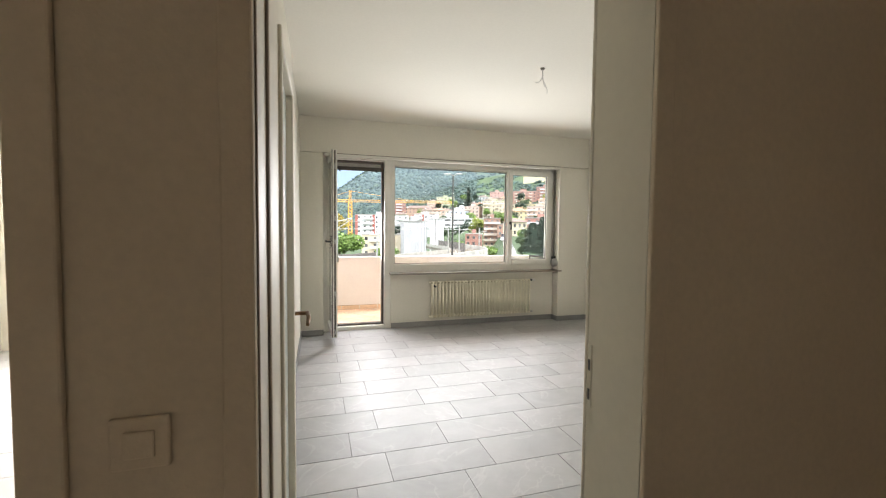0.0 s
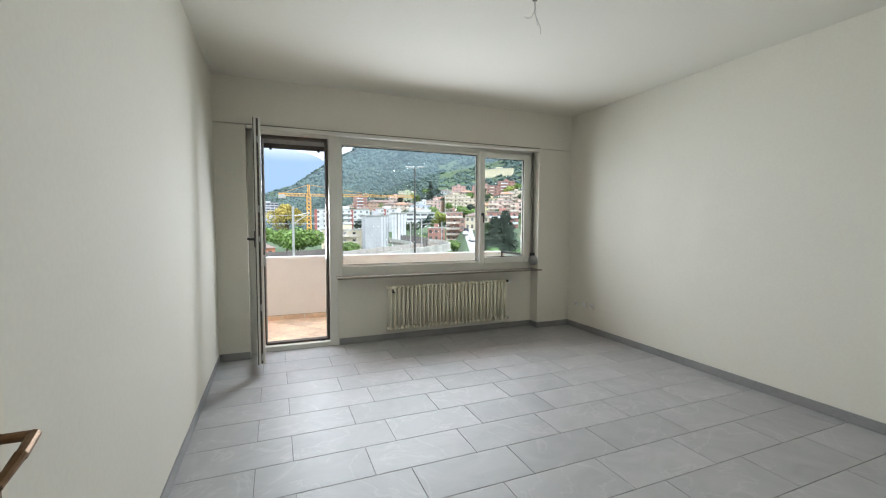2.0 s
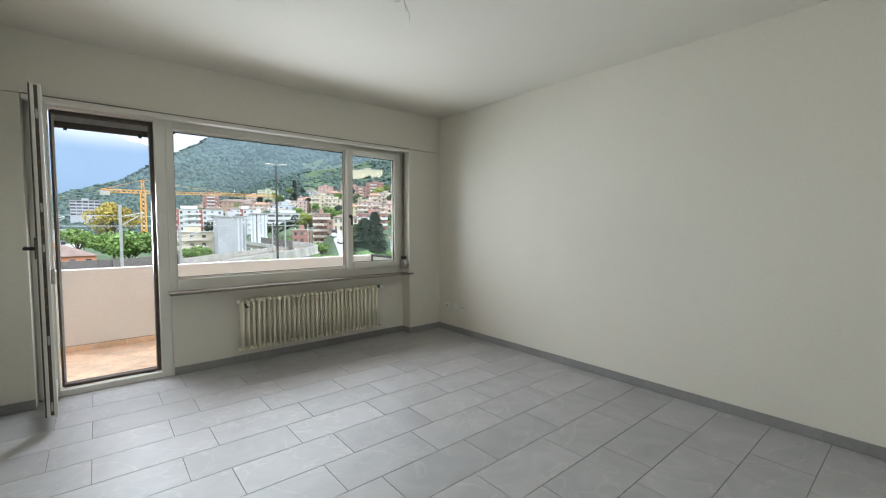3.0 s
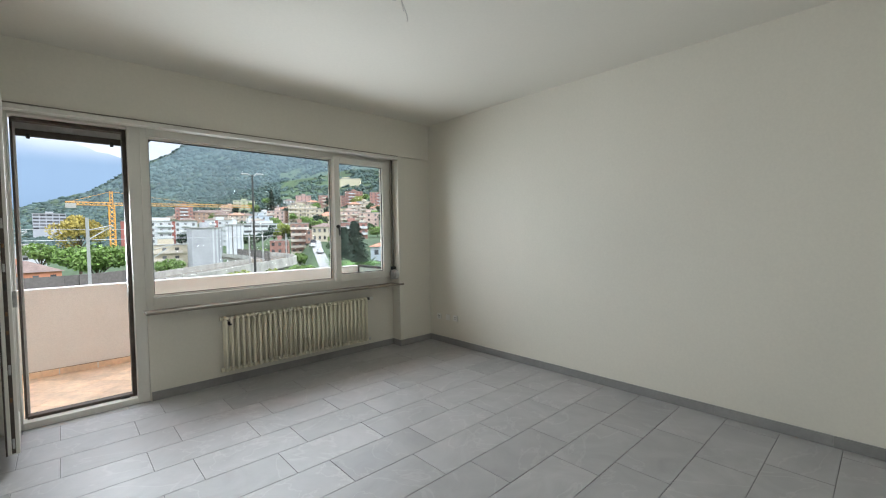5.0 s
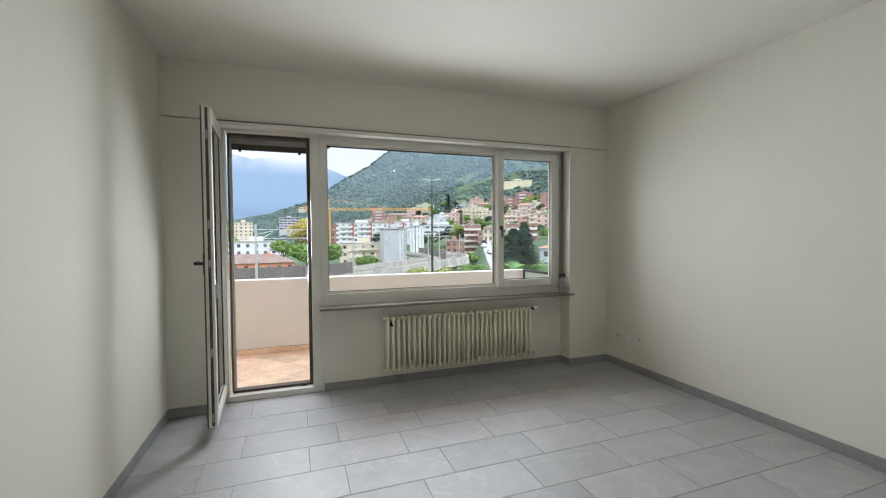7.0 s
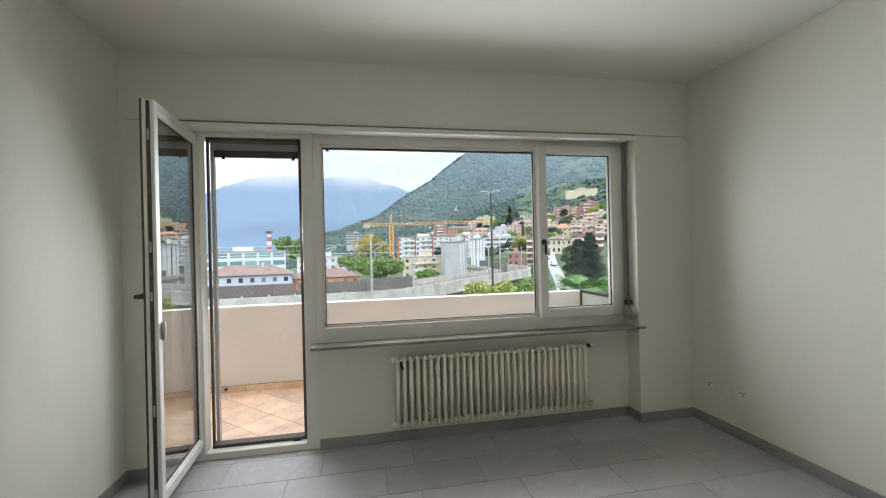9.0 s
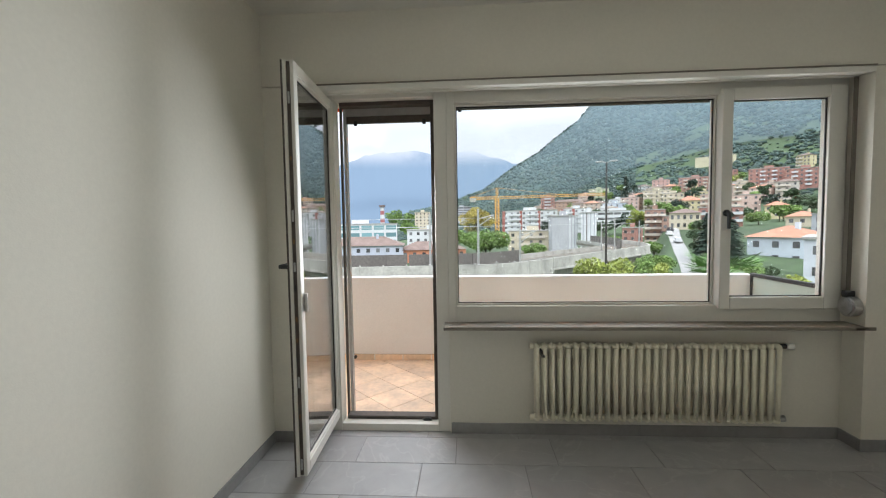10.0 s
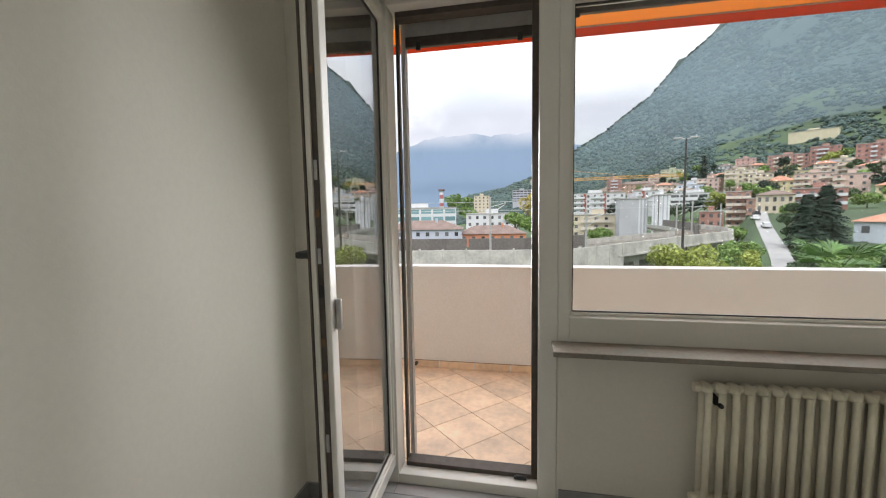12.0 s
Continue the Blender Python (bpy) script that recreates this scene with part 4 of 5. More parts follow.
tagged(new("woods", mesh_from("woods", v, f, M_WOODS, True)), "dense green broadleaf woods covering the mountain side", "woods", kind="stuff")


# ---- houses ----
def houses(name, label, a, r, w, depth, top, mat, columns, storeys, roof="flat", roof_mat=None, turn=0, win=(1.2, 1.35), balconies=(), glass=None, storey=2.95, side_columns=2, stripes=None):
    """A house seen across the valley: walls, roof, rows of windows and balconies. top: height of its eaves."""
    p = spot(a, r)
    base = p.z - 1.5
    h_ = thing(name, label, "building", pose(p.x, p.y, base, 0, 0, -a + turn), group="town buildings")
    height = top - base
    b = bmesh.new()
    block(b, -w / 2, 0, 0, w / 2, depth, height)
    wall_ = part("wall", b, mat, h_)
    b = bmesh.new()
    if roof == "flat":
        block(b, -w / 2 - 0.3, -0.3, height, w / 2 + 0.3, depth + 0.3, height + 0.35)
        part("roof", b, roof_mat or M_FLAT, h_)
        b = bmesh.new()
        block(b, -w * 0.12, depth * 0.3, height + 0.35, w * 0.12, depth * 0.7, height + 2.2)
        part("roof_hut", b, mat, h_)
    else:
        o = 0.6
        rise = roof
        q = [b.verts.new(c) for c in ((-w / 2 - o, -o, height), (w / 2 + o, -o, height), (w / 2 + o, depth + o, height), (-w / 2 - o, depth + o, height))]
        inset = min(depth / 2, w / 2 - 0.5)
        t1, t2 = b.verts.new((-w / 2 + inset, depth / 2, height + rise)), b.verts.new((w / 2 - inset, depth / 2, height + rise))
        for fc in ((q[0], q[1], t2, t1), (q[1], q[2], t2), (q[2], q[3], t1, t2), (q[3], q[0], t1), (q[3], q[2], q[1], q[0])):
            b.faces.new(fc)
        rf = part("roof", b, roof_mat or M_RTILE, h_)
        b = bmesh.new()
        block(b, w * 0.15, depth * 0.35, height + rise * 0.3, w * 0.15 + 0.8, depth * 0.35 + 0.8, height + rise + 0.7)
        part("chimney", b, mat, rf)
    b = bmesh.new()
    block(b, -win[0] / 2, -0.05, -win[1] / 2, win[0] / 2, 0.2, win[1] / 2)
    wm = mesh_of("window", b, glass or M_WINDOW)
    b = bmesh.new()
    bw = w / columns * 0.96
    block(b, -bw / 2, -1.2, -0.15, bw / 2, 0, 0.02)
    block(b, -bw / 2, -1.2, 0.02, bw / 2, -1.08, 0.95)
    bal = mesh_of("balcony", b, WHITE if mat in (RED, WHITE) else TRIM)
    for s in range(storeys):
        z = height - 1.55 - storey * s
        if z < 1.0:
            break
        for c in range(columns):
            x = -w / 2 + w * (c + 0.5) / columns
            piece("window", wm, wall_, pose(x, 0, z))
            if c in balconies:
                piece("balcony", bal, h_, pose(x, 0, z - 1.2))
        for side, ang in ((1, 90), (-1, -90)):
            for c in range(side_columns):
                y = depth * (c + 0.5) / side_columns
                piece("window", wm, wall_, pose(side * w / 2, y, z, 0, 0, ang))
    if stripes:
        for c, smat in stripes:
            b = bmesh.new()
            x = -w / 2 + w * c / columns
            block(b, x - w / columns * 0.22, -0.12, 0, x + w / columns * 0.22, 0.1, height)
            part("wall_panel", b, smat, wall_, "red wall panel" if smat is M_REDP else "vertical wall strip")
    return h_


TRIM = paint(0.62, 0.55, 0.47)
WHITE, CREAM, PINK, BRICK, GREY, YEL = paint(0.58, 0.59, 0.60), paint(0.56, 0.49, 0.37), paint(0.58, 0.42, 0.36), paint(0.34, 0.21, 0.165), paint(0.40, 0.41, 0.44), paint(0.56, 0.49, 0.30)
BLUEGREY, ORANGE, SLAB, RED, LIME = paint(0.44, 0.46, 0.53), paint(0.52, 0.22, 0.13), paint(0.40, 0.40, 0.42), paint(0.37, 0.19, 0.155), paint(0.46, 0.50, 0.32)
M_REDP = paint(0.34, 0.12, 0.10)
houses("office_building", "flat office block with teal glass bands and white frame", -15.2, 190, 33, 16, 2.4, WHITE, 6, 4, win=(4.6, 1.9), glass=M_TEAL, storey=3.3)
houses("apartment_house", "pale blue-grey house with brown hip roof", -14.9, 140, 26, 13, -5.1, BLUEGREY, 8, 2, roof=3.0, roof_mat=M_BTILE, turn=-8)
houses("orange_house", "orange rendered house with brown tiled hip roof", -5.25, 150, 24, 12, -7.4, ORANGE, 7, 2, roof=2.9, roof_mat=M_BTILE, turn=4)
houses("white_block", "white flat-roofed block with balconies at one end", -5.3, 185, 23, 12, -0.6, WHITE, 7, 3, balconies=(5, 6))
houses("tower_block", "beige tower block near the lake", -6.7, 380, 14, 12, 13.7, CREAM, 4, 5)
houses("dark_office_building", "dark glazed office building on the shoulder of the hill", -1.3, 560, 24, 14, 26, GREY, 5, 5, win=(4.2, 1.8), storey=3.2)
houses("apartment_block", "white apartment block with red panels and balconies", 8.0, 262, 33, 12, 9.6, WHITE, 9, 6, balconies=(1, 2, 4, 5, 7), stripes=((0.1, M_REDP), (3, M_REDP), (6, M_REDP)))
houses("apartment_block", "white apartment block with red panels and balconies", 14.0, 275, 18, 12, 10.6, WHITE, 5, 5, balconies=(1, 3), stripes=((0.1, M_REDP), (2, M_REDP)))
houses("grey_slab_building", "windowless grey slab building with vertical white strips", 12.6, 166, 9.5, 10, 4.2, SLAB, 8, 0, turn=10, stripes=((5.6, WHITE), (6.6, WHITE), (7.5, WHITE)))
houses("stair_tower", "pale stair tower with dark vertical strips", 15.6, 164, 5.5, 10, 5.2, paint(0.66, 0.66, 0.68), 7, 0, stripes=((1, GREY), (2.6, M_CONC_D), (4.4, GREY), (6, GREY)))
houses("yellow_apartment_house", "cream yellow apartment house with long balconies", 8.2, 175, 19, 11, -1.6, CREAM, 5, 3, balconies=(1, 2, 3), turn=-6)
houses("yellow_end_house", "plain yellow end of the apartment house", 11.9, 172, 5, 11, -1.9, YEL, 2, 3)
houses("long_office_building", "long white office building with ribbon windows", 19.0, 290, 44, 14, 8.9, WHITE, 9, 4, win=(4.2, 1.4), storey=3.3)
houses("beige_apartment_block", "beige apartment block with balconies on the slope", 23.4, 344, 18, 12, 24.7, CREAM, 5, 5, balconies=(0, 1, 3, 4))
houses("brick_apartment_block", "reddish brick apartment block with long balconies", 23.3, 212, 8.5, 10, 6.9, BRICK, 3, 5, balconies=(0, 1, 2))
houses("brick_apartment_block", "low reddish brick apartment block", 26.0, 204, 14, 10, 3.8, BRICK, 5, 2, balconies=(2, 3, 4))
houses("villa", "cream villa with shallow brown hip roof and shutters", 26.5, 176, 10, 9, 4.6, CREAM, 5, 2, roof=1.7, roof_mat=M_BTILE, win=(0.9, 1.5))
houses("villa", "ochre villa with bright red tiled hip roof", 26.9, 308, 13, 11, 14.8, YEL, 4, 2, roof=3.2)
houses("pink_apartment_block", "pink rendered apartment block with recessed balconies", 29.6, 282, 16, 13, 16.7, PINK, 5, 5, balconies=(0, 1, 3, 4))
houses("pink_apartment_block", "pink rendered apartment block, plain gable towards the road", 32.3, 276, 13, 13, 15.2, PINK, 3, 5, balconies=(0,))
houses("red_apartment_block", "dark red apartment block with white balconies", 30.0, 200, 15, 11, 6.8, RED, 4, 5, balconies=(0, 1, 2, 3))
houses("white_house", "white rendered house with red tiled roof", 35.2, 112, 11, 11, -2.2, paint(0.62, 0.66, 0.72), 3, 2, roof=2.4, turn=-25)
houses("grey_office_building", "white modern building with grey roof band and ribbon windows", 41.0, 78, 9, 14, -1.4, paint(0.60, 0.62, 0.66), 2, 4, win=(2.6, 1.2), storey=3.0)
houses("hillside_block", "red brick apartment block high on the slope", 34.2, 392, 24, 12, 40, RED, 7, 4, balconies=(2, 4))
houses("hillside_block", "red apartment block with white balconies on the slope", 37.2, 380, 22, 12, 37, RED, 6, 4, balconies=(1, 3, 5))
houses("hillside_block", "red and white apartment block on the slope", 30.3, 418, 17, 12, 43.5, RED, 5, 4, balconies=(1, 2))
houses("hillside_block", "long low reddish houses on the slope", 27.4, 420, 25, 11, 39.5, paint(0.42, 0.24, 0.20), 7, 3, balconies=(1, 3, 5))
houses("hillside_block", "small pinkish apartment house on the slope", 23.8, 454, 15, 11, 42, paint(0.5, 0.32, 0.28), 4, 2)
houses("long_villa", "long pale yellow building among vineyards", 29.2, 534, 36, 10, 71, paint(0.60, 0.54, 0.38), 1, 0, turn=-12)
houses("green_apartment_house", "yellow-green apartment house with balconies", 16.7, 466, 20, 11, 37, LIME, 5, 3, balconies=(0, 1, 3, 4))
houses("blue_white_house", "pale blue flat house on the slope", 18.6, 330, 16, 11, 15.6, paint(0.48, 0.53, 0.60), 4, 3, balconies=(0, 1))
houses("red_apartment_block", "red apartment block with white balconies below the woods", 10.3, 420, 13, 10, 28, RED, 4, 4, balconies=(1, 2))
houses("hillside_block", "row of brownish houses below the woods", 13.1, 422, 30, 11, 22.5, paint(0.40, 0.27, 0.20), 8, 2, roof=2.4, roof_mat=M_BTILE)
houses("hillside_block", "cream houses below the woods", 16.2, 400, 24, 11, 19, CREAM, 6, 2, roof=2.4, roof_mat=M_BTILE)
houses("terrace_block", "stepped grey terrace houses on the slope", 31.0, 374, 20, 10, 27.4, GREY, 4, 2, win=(3, 1.2))
houses("villa", "yellow villa with tiled roof on the slope", 35.0, 256, 9, 9, 8.6, YEL, 3, 3, roof=2.0)
houses("villa", "cream house with tiled hip roof", 37.2, 190, 9, 9, 2.6, CREAM, 3, 3, roof=2.0, roof_mat=M_RTILE)
houses("terrace_block", "grey concrete terrace building", 39.5, 165, 9, 9, 3.0, GREY, 2, 3, win=(2.4, 1.3))
houses("beige_apartment_block", "beige apartment house above the road", 25.2, 330, 13, 11, 21, CREAM, 4, 4, balconies=(1,))
houses("villa", "yellow house between the blocks on the slope", 28.3, 350, 12, 10, 22.5, YEL, 3, 3)
houses("white_block", "small white house below the woods", 20.4, 420, 12, 9, 27, WHITE, 4, 2, roof=2.0, roof_mat=M_BTILE)
houses("white_block", "small white house on the slope", 22.0, 470, 11, 9, 38, WHITE, 3, 2, roof=2.0, roof_mat=M_BTILE)
houses("small_red_house", "low red house beside the railway", 20.8, 192, 8, 8, -1.0, RED, 3, 2)

pick = random.Random(12)
tones = (CREAM, WHITE, PINK, YEL, paint(0.50, 0.40, 0.33), paint(0.55, 0.50, 0.44))
for i in range(30):
    a = 8.5 + 31.5 * (i + pick.uniform(-0.3, 0.3)) / 29
    r = pick.uniform(315, 500)
    w_ = pick.uniform(9, 15)
    high = pick.choice((2, 2, 3, 3, 4))
    flat_top = pick.random() < 0.4
    houses("small_house", "small pale house among trees on the slope", a, r, w_, 9, land_polar(a, r) + high * 2.9, pick.choice(tones), pick.choice((3, 4)), high,
           roof="flat" if flat_top else 2.1, roof_mat=None if flat_top else pick.choice((M_RTILE, M_BTILE, M_BTILE)), turn=pick.uniform(-30, 30), balconies=(0, 1) if high > 2 else (), side_columns=1)

# striped tower by the lake
tower = thing("striped_tower", "slim red and white striped tower far off", "tower", pose(*spot(-12.2, 600)))
for i in range(7):
    bm = bmesh.new()
    rod(bm, (0, 0, i * 5.6), (0, 0, (i + 1) * 5.6), 3.4 - 0.1 * i, 12)
    part("band", bm, M_CHIM_R if i % 2 else WHITE, tower)
bm = bmesh.new()
rod(bm, (0, 0, 39.2), (0, 0, 41.5), 4.6, 12)
part("platform", bm, M_BTILE, tower)

# ---- railway wall and viaduct ----
LINE_PTS = [(-48, 62), (-30, 52), (-18, 47), (-9, 46), (0, 46.3), (5.4, 48.2), (10.9, 54.5), (14.4, 61), (17.4, 68.6), (20.3, 78), (22.6, 87), (22.9, 94), (21.6, 107), (18.0, 128)]


def smooth_line(pts, n):
    ps = [Vector((r * math.sin(radians(a + SWING)), -2 + r * math.cos(radians(a + SWING)), 0)) for a, r in pts]
    out = []
    for i in range(len(ps) - 1):
        p0, p1, p2, p3 = ps[max(i - 1, 0)], ps[i], ps[i + 1], ps[min(i + 2, len(ps) - 1)]
        for k in range(n):
            t = k / n
            out.append(0.5 * ((2 * p1) + (p2 - p0) * t + (2 * p0 - 5 * p1 + 4 * p2 - p3) * t * t + (3 * p1 - p0 - 3 * p2 + p3) * t ** 3))
    out.append(ps[-1])
    return out


track = smooth_line(LINE_PTS, 6)
lefts = []
for i, p in enumerate(track):
    d = (track[min(i + 1, len(track) - 1)] - track[max(i - 1, 0)]).normalized()
    lefts.append(Vector((-d.y, d.x, 0)))


def sweep(name, mat, parent, i0, i1, o0, o1, z0, z1, label="", rise=0.0):
    """A beam along the railway between two offsets (positive: away from the house) and two heights."""
    b = bmesh.new()
    rows = []
    for i in range(i0, i1 + 1):
        p, n_ = track[i], lefts[i]
        k = rise * max(0, i - 40)
        rows.append([b.verts.new((*(p + n_ * o).xy, z + k)) for o, z in ((o0, z0), (o0, z1), (o1, z1), (o1, z0))])
    for ra, rb in zip(rows, rows[1:]):
        for k in range(4):
            b.faces.new((ra[k], ra[(k + 1) % 4], rb[(k + 1) % 4], rb[k]))
    b.faces.new(rows[0])
    b.faces.new(rows[-1][::-1])
    bmesh.ops.recalc_face_normals(b, faces=b.faces[:])
    return part(name, b, mat, parent, label)


SPLIT = 36
viaduct = thing("railway_viaduct", "curved concrete railway viaduct with parapet and retaining wall", "viaduct", kind="structure")
sweep("track_bed", M_BALLAST, viaduct, 0, len(track) - 1, 0.3, 9, -4.7, -4.15, "brown ballast track bed")
sweep("wall_core", M_CONC, viaduct, 0, SPLIT, 0.25, 1.2, GROUND, -3.6)
sweep("parapet", M_CONC, viaduct, SPLIT, len(track) - 1, 0, 0.3, -4.5, -3.1)
sweep("deck_edge", M_CONC, viaduct, SPLIT, len(track) - 1, -0.15, 0.6, -4.75, -4.5)
sweep("parapet_far", M_CONC, viaduct, SPLIT, len(track) - 1, 8.8, 9.0, -4.9, -3.3)
sweep("girder", M_CONC, viaduct, SPLIT, len(track) - 1, 1.6, 7.4, -5.9, -4.76)
for o in (2.2, 3.6, 5.8, 7.2):
    sweep("rail", M_STEEL, viaduct, 0, len(track) - 1, o, o + 0.08, -4.15, -3.98)
for i in range(SPLIT + 2, len(track), 4):
    bm = bmesh.new()
    p, n_ = track[i], lefts[i]
    c = p + n_ * 4.2
    block(bm, -0.7, -2.6, 0, 0.7, 2.6, -5.9 - GROUND)
    pier = part("pier", bm, M_CONC, viaduct)
    pier.matrix_basis = pose(c.x, c.y, GROUND, 0, 0, math.degrees(math.atan2(n_.y, n_.x)) - 90)
# retaining wall panels between posts
i0, s = 0, 0.0
dist = [0.0]
for a_, b_ in zip(track, track[1:]):
    dist.append(dist[-1] + (b_ - a_).length)


def along(d):
    i = max(0, min(len(dist) - 2, int(np.searchsorted(dist, d)) - 1))
    f_ = (d - dist[i]) / (dist[i + 1] - dist[i])
    p_ = track[i].lerp(track[i + 1], f_)
    dd = track[i + 1] - track[i]
    return p_, math.degrees(math.atan2(dd.y, dd.x))


bm = bmesh.new()
block(bm, -1.22, -0.05, 0, 1.22, 0.2, -3.15 - GROUND)
panel_mesh = mesh_of("panel", bm, M_CONC)
bm = bmesh.new()
block(bm, -0.09, -0.12, 0, 0.09, 0.22, -3.0 - GROUND)
post_mesh = mesh_of("post", bm, M_CONC)
bm = bmesh.new()
block(bm, -1.3, 5.2, 0, 1.3, 5.32, 2.0)
fence_mesh = mesh_of("barrier_panel", bm, M_CONC_D)
barrier = thing("noise_barrier", "dark noise barrier along the far side of the railway", "barrier", kind="structure")
d = 1.3
while d < dist[SPLIT]:
    p, ang = along(d)
    piece("panel", panel_mesh, viaduct, pose(p.x, p.y, GROUND, 0, 0, ang))
    q, ang2 = along(d + 1.31)
    piece("post", post_mesh, viaduct, pose(q.x, q.y, GROUND, 0, 0, ang2))
    piece("barrier_panel", fence_mesh, barrier, pose(p.x, p.y, -4.2, 0, 0, ang))
    d += 2.62
while d < dist[-1]:
    p, ang = along(d)
    if d > dist[60]:
        piece("barrier_panel", fence_mesh, barrier, pose(p.x, p.y, -4.2, 0, 0, ang))
    d += 2.62


def mast(a, r, top, label="grey steel catenary mast beside the railway"):
    p = spot(a, r)
    m_ = thing("catenary_mast", label, "mast", pose(p.x, p.y, -4.15, 0, 0, -a), group="catenary masts")
    t = top + 4.15
    b = bmesh.new()
    block(b, -0.13, -0.11, 0, 0.13, 0.11, t)
    part("pole", b, M_STEEL, m_)
    b = bmesh.new()
    rod(b, (0, 0, t - 1.2), (1.9, 1.2, t - 0.7), 0.05, 6)
    rod(b, (0, 0, t - 2.1), (1.9, 1.2, t - 0.8), 0.05, 6)
    part("bracket", b, M_STEEL, m_)


mast(-5.6, 50, 2.8)
mast(1.2, 49, 3.3)
mast(6.95, 52, 1.2)
mast(17.3, 90, 1.5)
mast(18.9, 85, 2.2)
mast(21.7, 104, 1.7)
mast(-22, 51, 3)
wires = thing("overhead_wire", "thin overhead wires of the railway", "wire")
for o, z in ((3.0, 1.2), (3.0, 2.2), (6.4, 1.2)):
    bm = bmesh.new()
    pts = [p + n_ * o for p, n_ in zip(track, lefts)]
    for a_, b_ in zip(pts[::2], pts[2::2]):
        rod(bm, (a_.x, a_.y, z), (b_.x, b_.y, z), 0.025, 5)
    part("wire", bm, M_STEEL, wires)

# street lamp
p = spot(18.0, 62)
lamp_post = thing("street_lamp", "tall grey street lamp with double head", "street lamp", pose(p.x, p.y, GROUND, 0, 0, -18))
bm = bmesh.new()
rod(bm, (0, 0, 0), (0, 0, 21.9), 0.2, 12, 0.11)
part("pole", bm, M_GASKET, lamp_post)
for s_ in (-1, 1):
    bm = bmesh.new()
    rod(bm, (0, 0, 21.7), (s_ * 0.5, 0, 21.95), 0.05, 8)
    part("arm", bm, M_STEEL, lamp_post)
    bm = bmesh.new()
    block(bm, min(s_ * 0.45, s_ * 1.45), -0.18, 21.9, max(s_ * 0.45, s_ * 1.45), 0.18, 22.08, 0.05)
    part("lamp_head", bm, M_STEEL, lamp_post)


# tower crane
p = spot(3.6, 229)
crane = thing("tower_crane", "orange lattice tower crane with long jib", "crane", pose(p.x, p.y, GROUND, 0, 0, -3.6))


def lattice(b, a, e, s, bays, r):
    a, e = Vector(a), Vector(e)
    ax = (e - a).normalized()
    u = Vector((0, 1, 0)) if abs(ax.y) < 0.9 else Vector((1, 0, 0))
    w_ = ax.cross(u).normalized()
    cs = [u * sx * s + w_ * sy * s for sx, sy in ((1, 1), (1, -1), (-1, -1), (-1, 1))]
    for c in cs:
        rod(b, a + c, e + c, r, 4)
    for i in range(bays):
        f0, f1 = a.lerp(e, i / bays), a.lerp(e, (i + 1) / bays)
        for k in range(4):
            rod(b, f0 + cs[k], f1 + cs[(k + 1) % 4], r * 0.7, 3)


bm = bmesh.new()
lattice(bm, (0, 0, 0), (0, 0, 27.5), 0.95, 14, 0.24)
part("mast", bm, M_CRANE, crane)
bm = bmesh.new()
lattice(bm, (0, 0, 28), (58, 0, 28.6), 0.55, 36, 0.085)
part("jib", bm, M_CRANE, crane)
bm = bmesh.new()
lattice(bm, (0, 0, 28), (-15, 0, 28), 0.6, 9, 0.12)
part("counter_jib", bm, M_CRANE, crane)
bm = bmesh.new()
lattice(bm, (0, 0, 28), (0, 0, 33.5), 0.5, 4, 0.12)
rod(bm, (0, 0, 33.4), (34, 0, 29), 0.06, 4)
rod(bm, (0, 0, 33.4), (-14, 0, 28.6), 0.06, 4)
part("head", bm, M_CRANE, crane)
bm = bmesh.new()
block(bm, -15, -0.8, 26, -11.5, 0.8, 28, 0.1)
part("counterweight", bm, M_CONC, crane)


# ---- trees ----
def leaf_cloud(n, size, lobes, seed, spread=0.9):
    """Many small leaf tufts in an uneven crown of several lobes: (centre, radius) each."""
    g = np.random.default_rng(seed)
    vs, fs = [], []
    for i in range(n):
        c, r = lobes[g.integers(len(lobes))]
        dirn = g.standard_normal(3)
        dirn /= np.linalg.norm(dirn)
        q = np.array(c) + dirn * r * (g.uniform(0.35, 1.0) ** 0.5) * spread * np.array((1, 1, 0.85))
        u = g.standard_normal(3)
        u /= np.linalg.norm(u)
        w_ = np.cross(u, g.standard_normal(3))
        w_ /= np.linalg.norm(w_)
        s_ = size * g.uniform(0.6, 1.4)
        k = len(vs)
        vs += [q - u * s_, q + w_ * s_ * 0.55, q + u * s_, q - w_ * s_ * 0.55]
        fs.append((k, k + 1, k + 2, k + 3))
    return np.array(vs), np.array(fs)


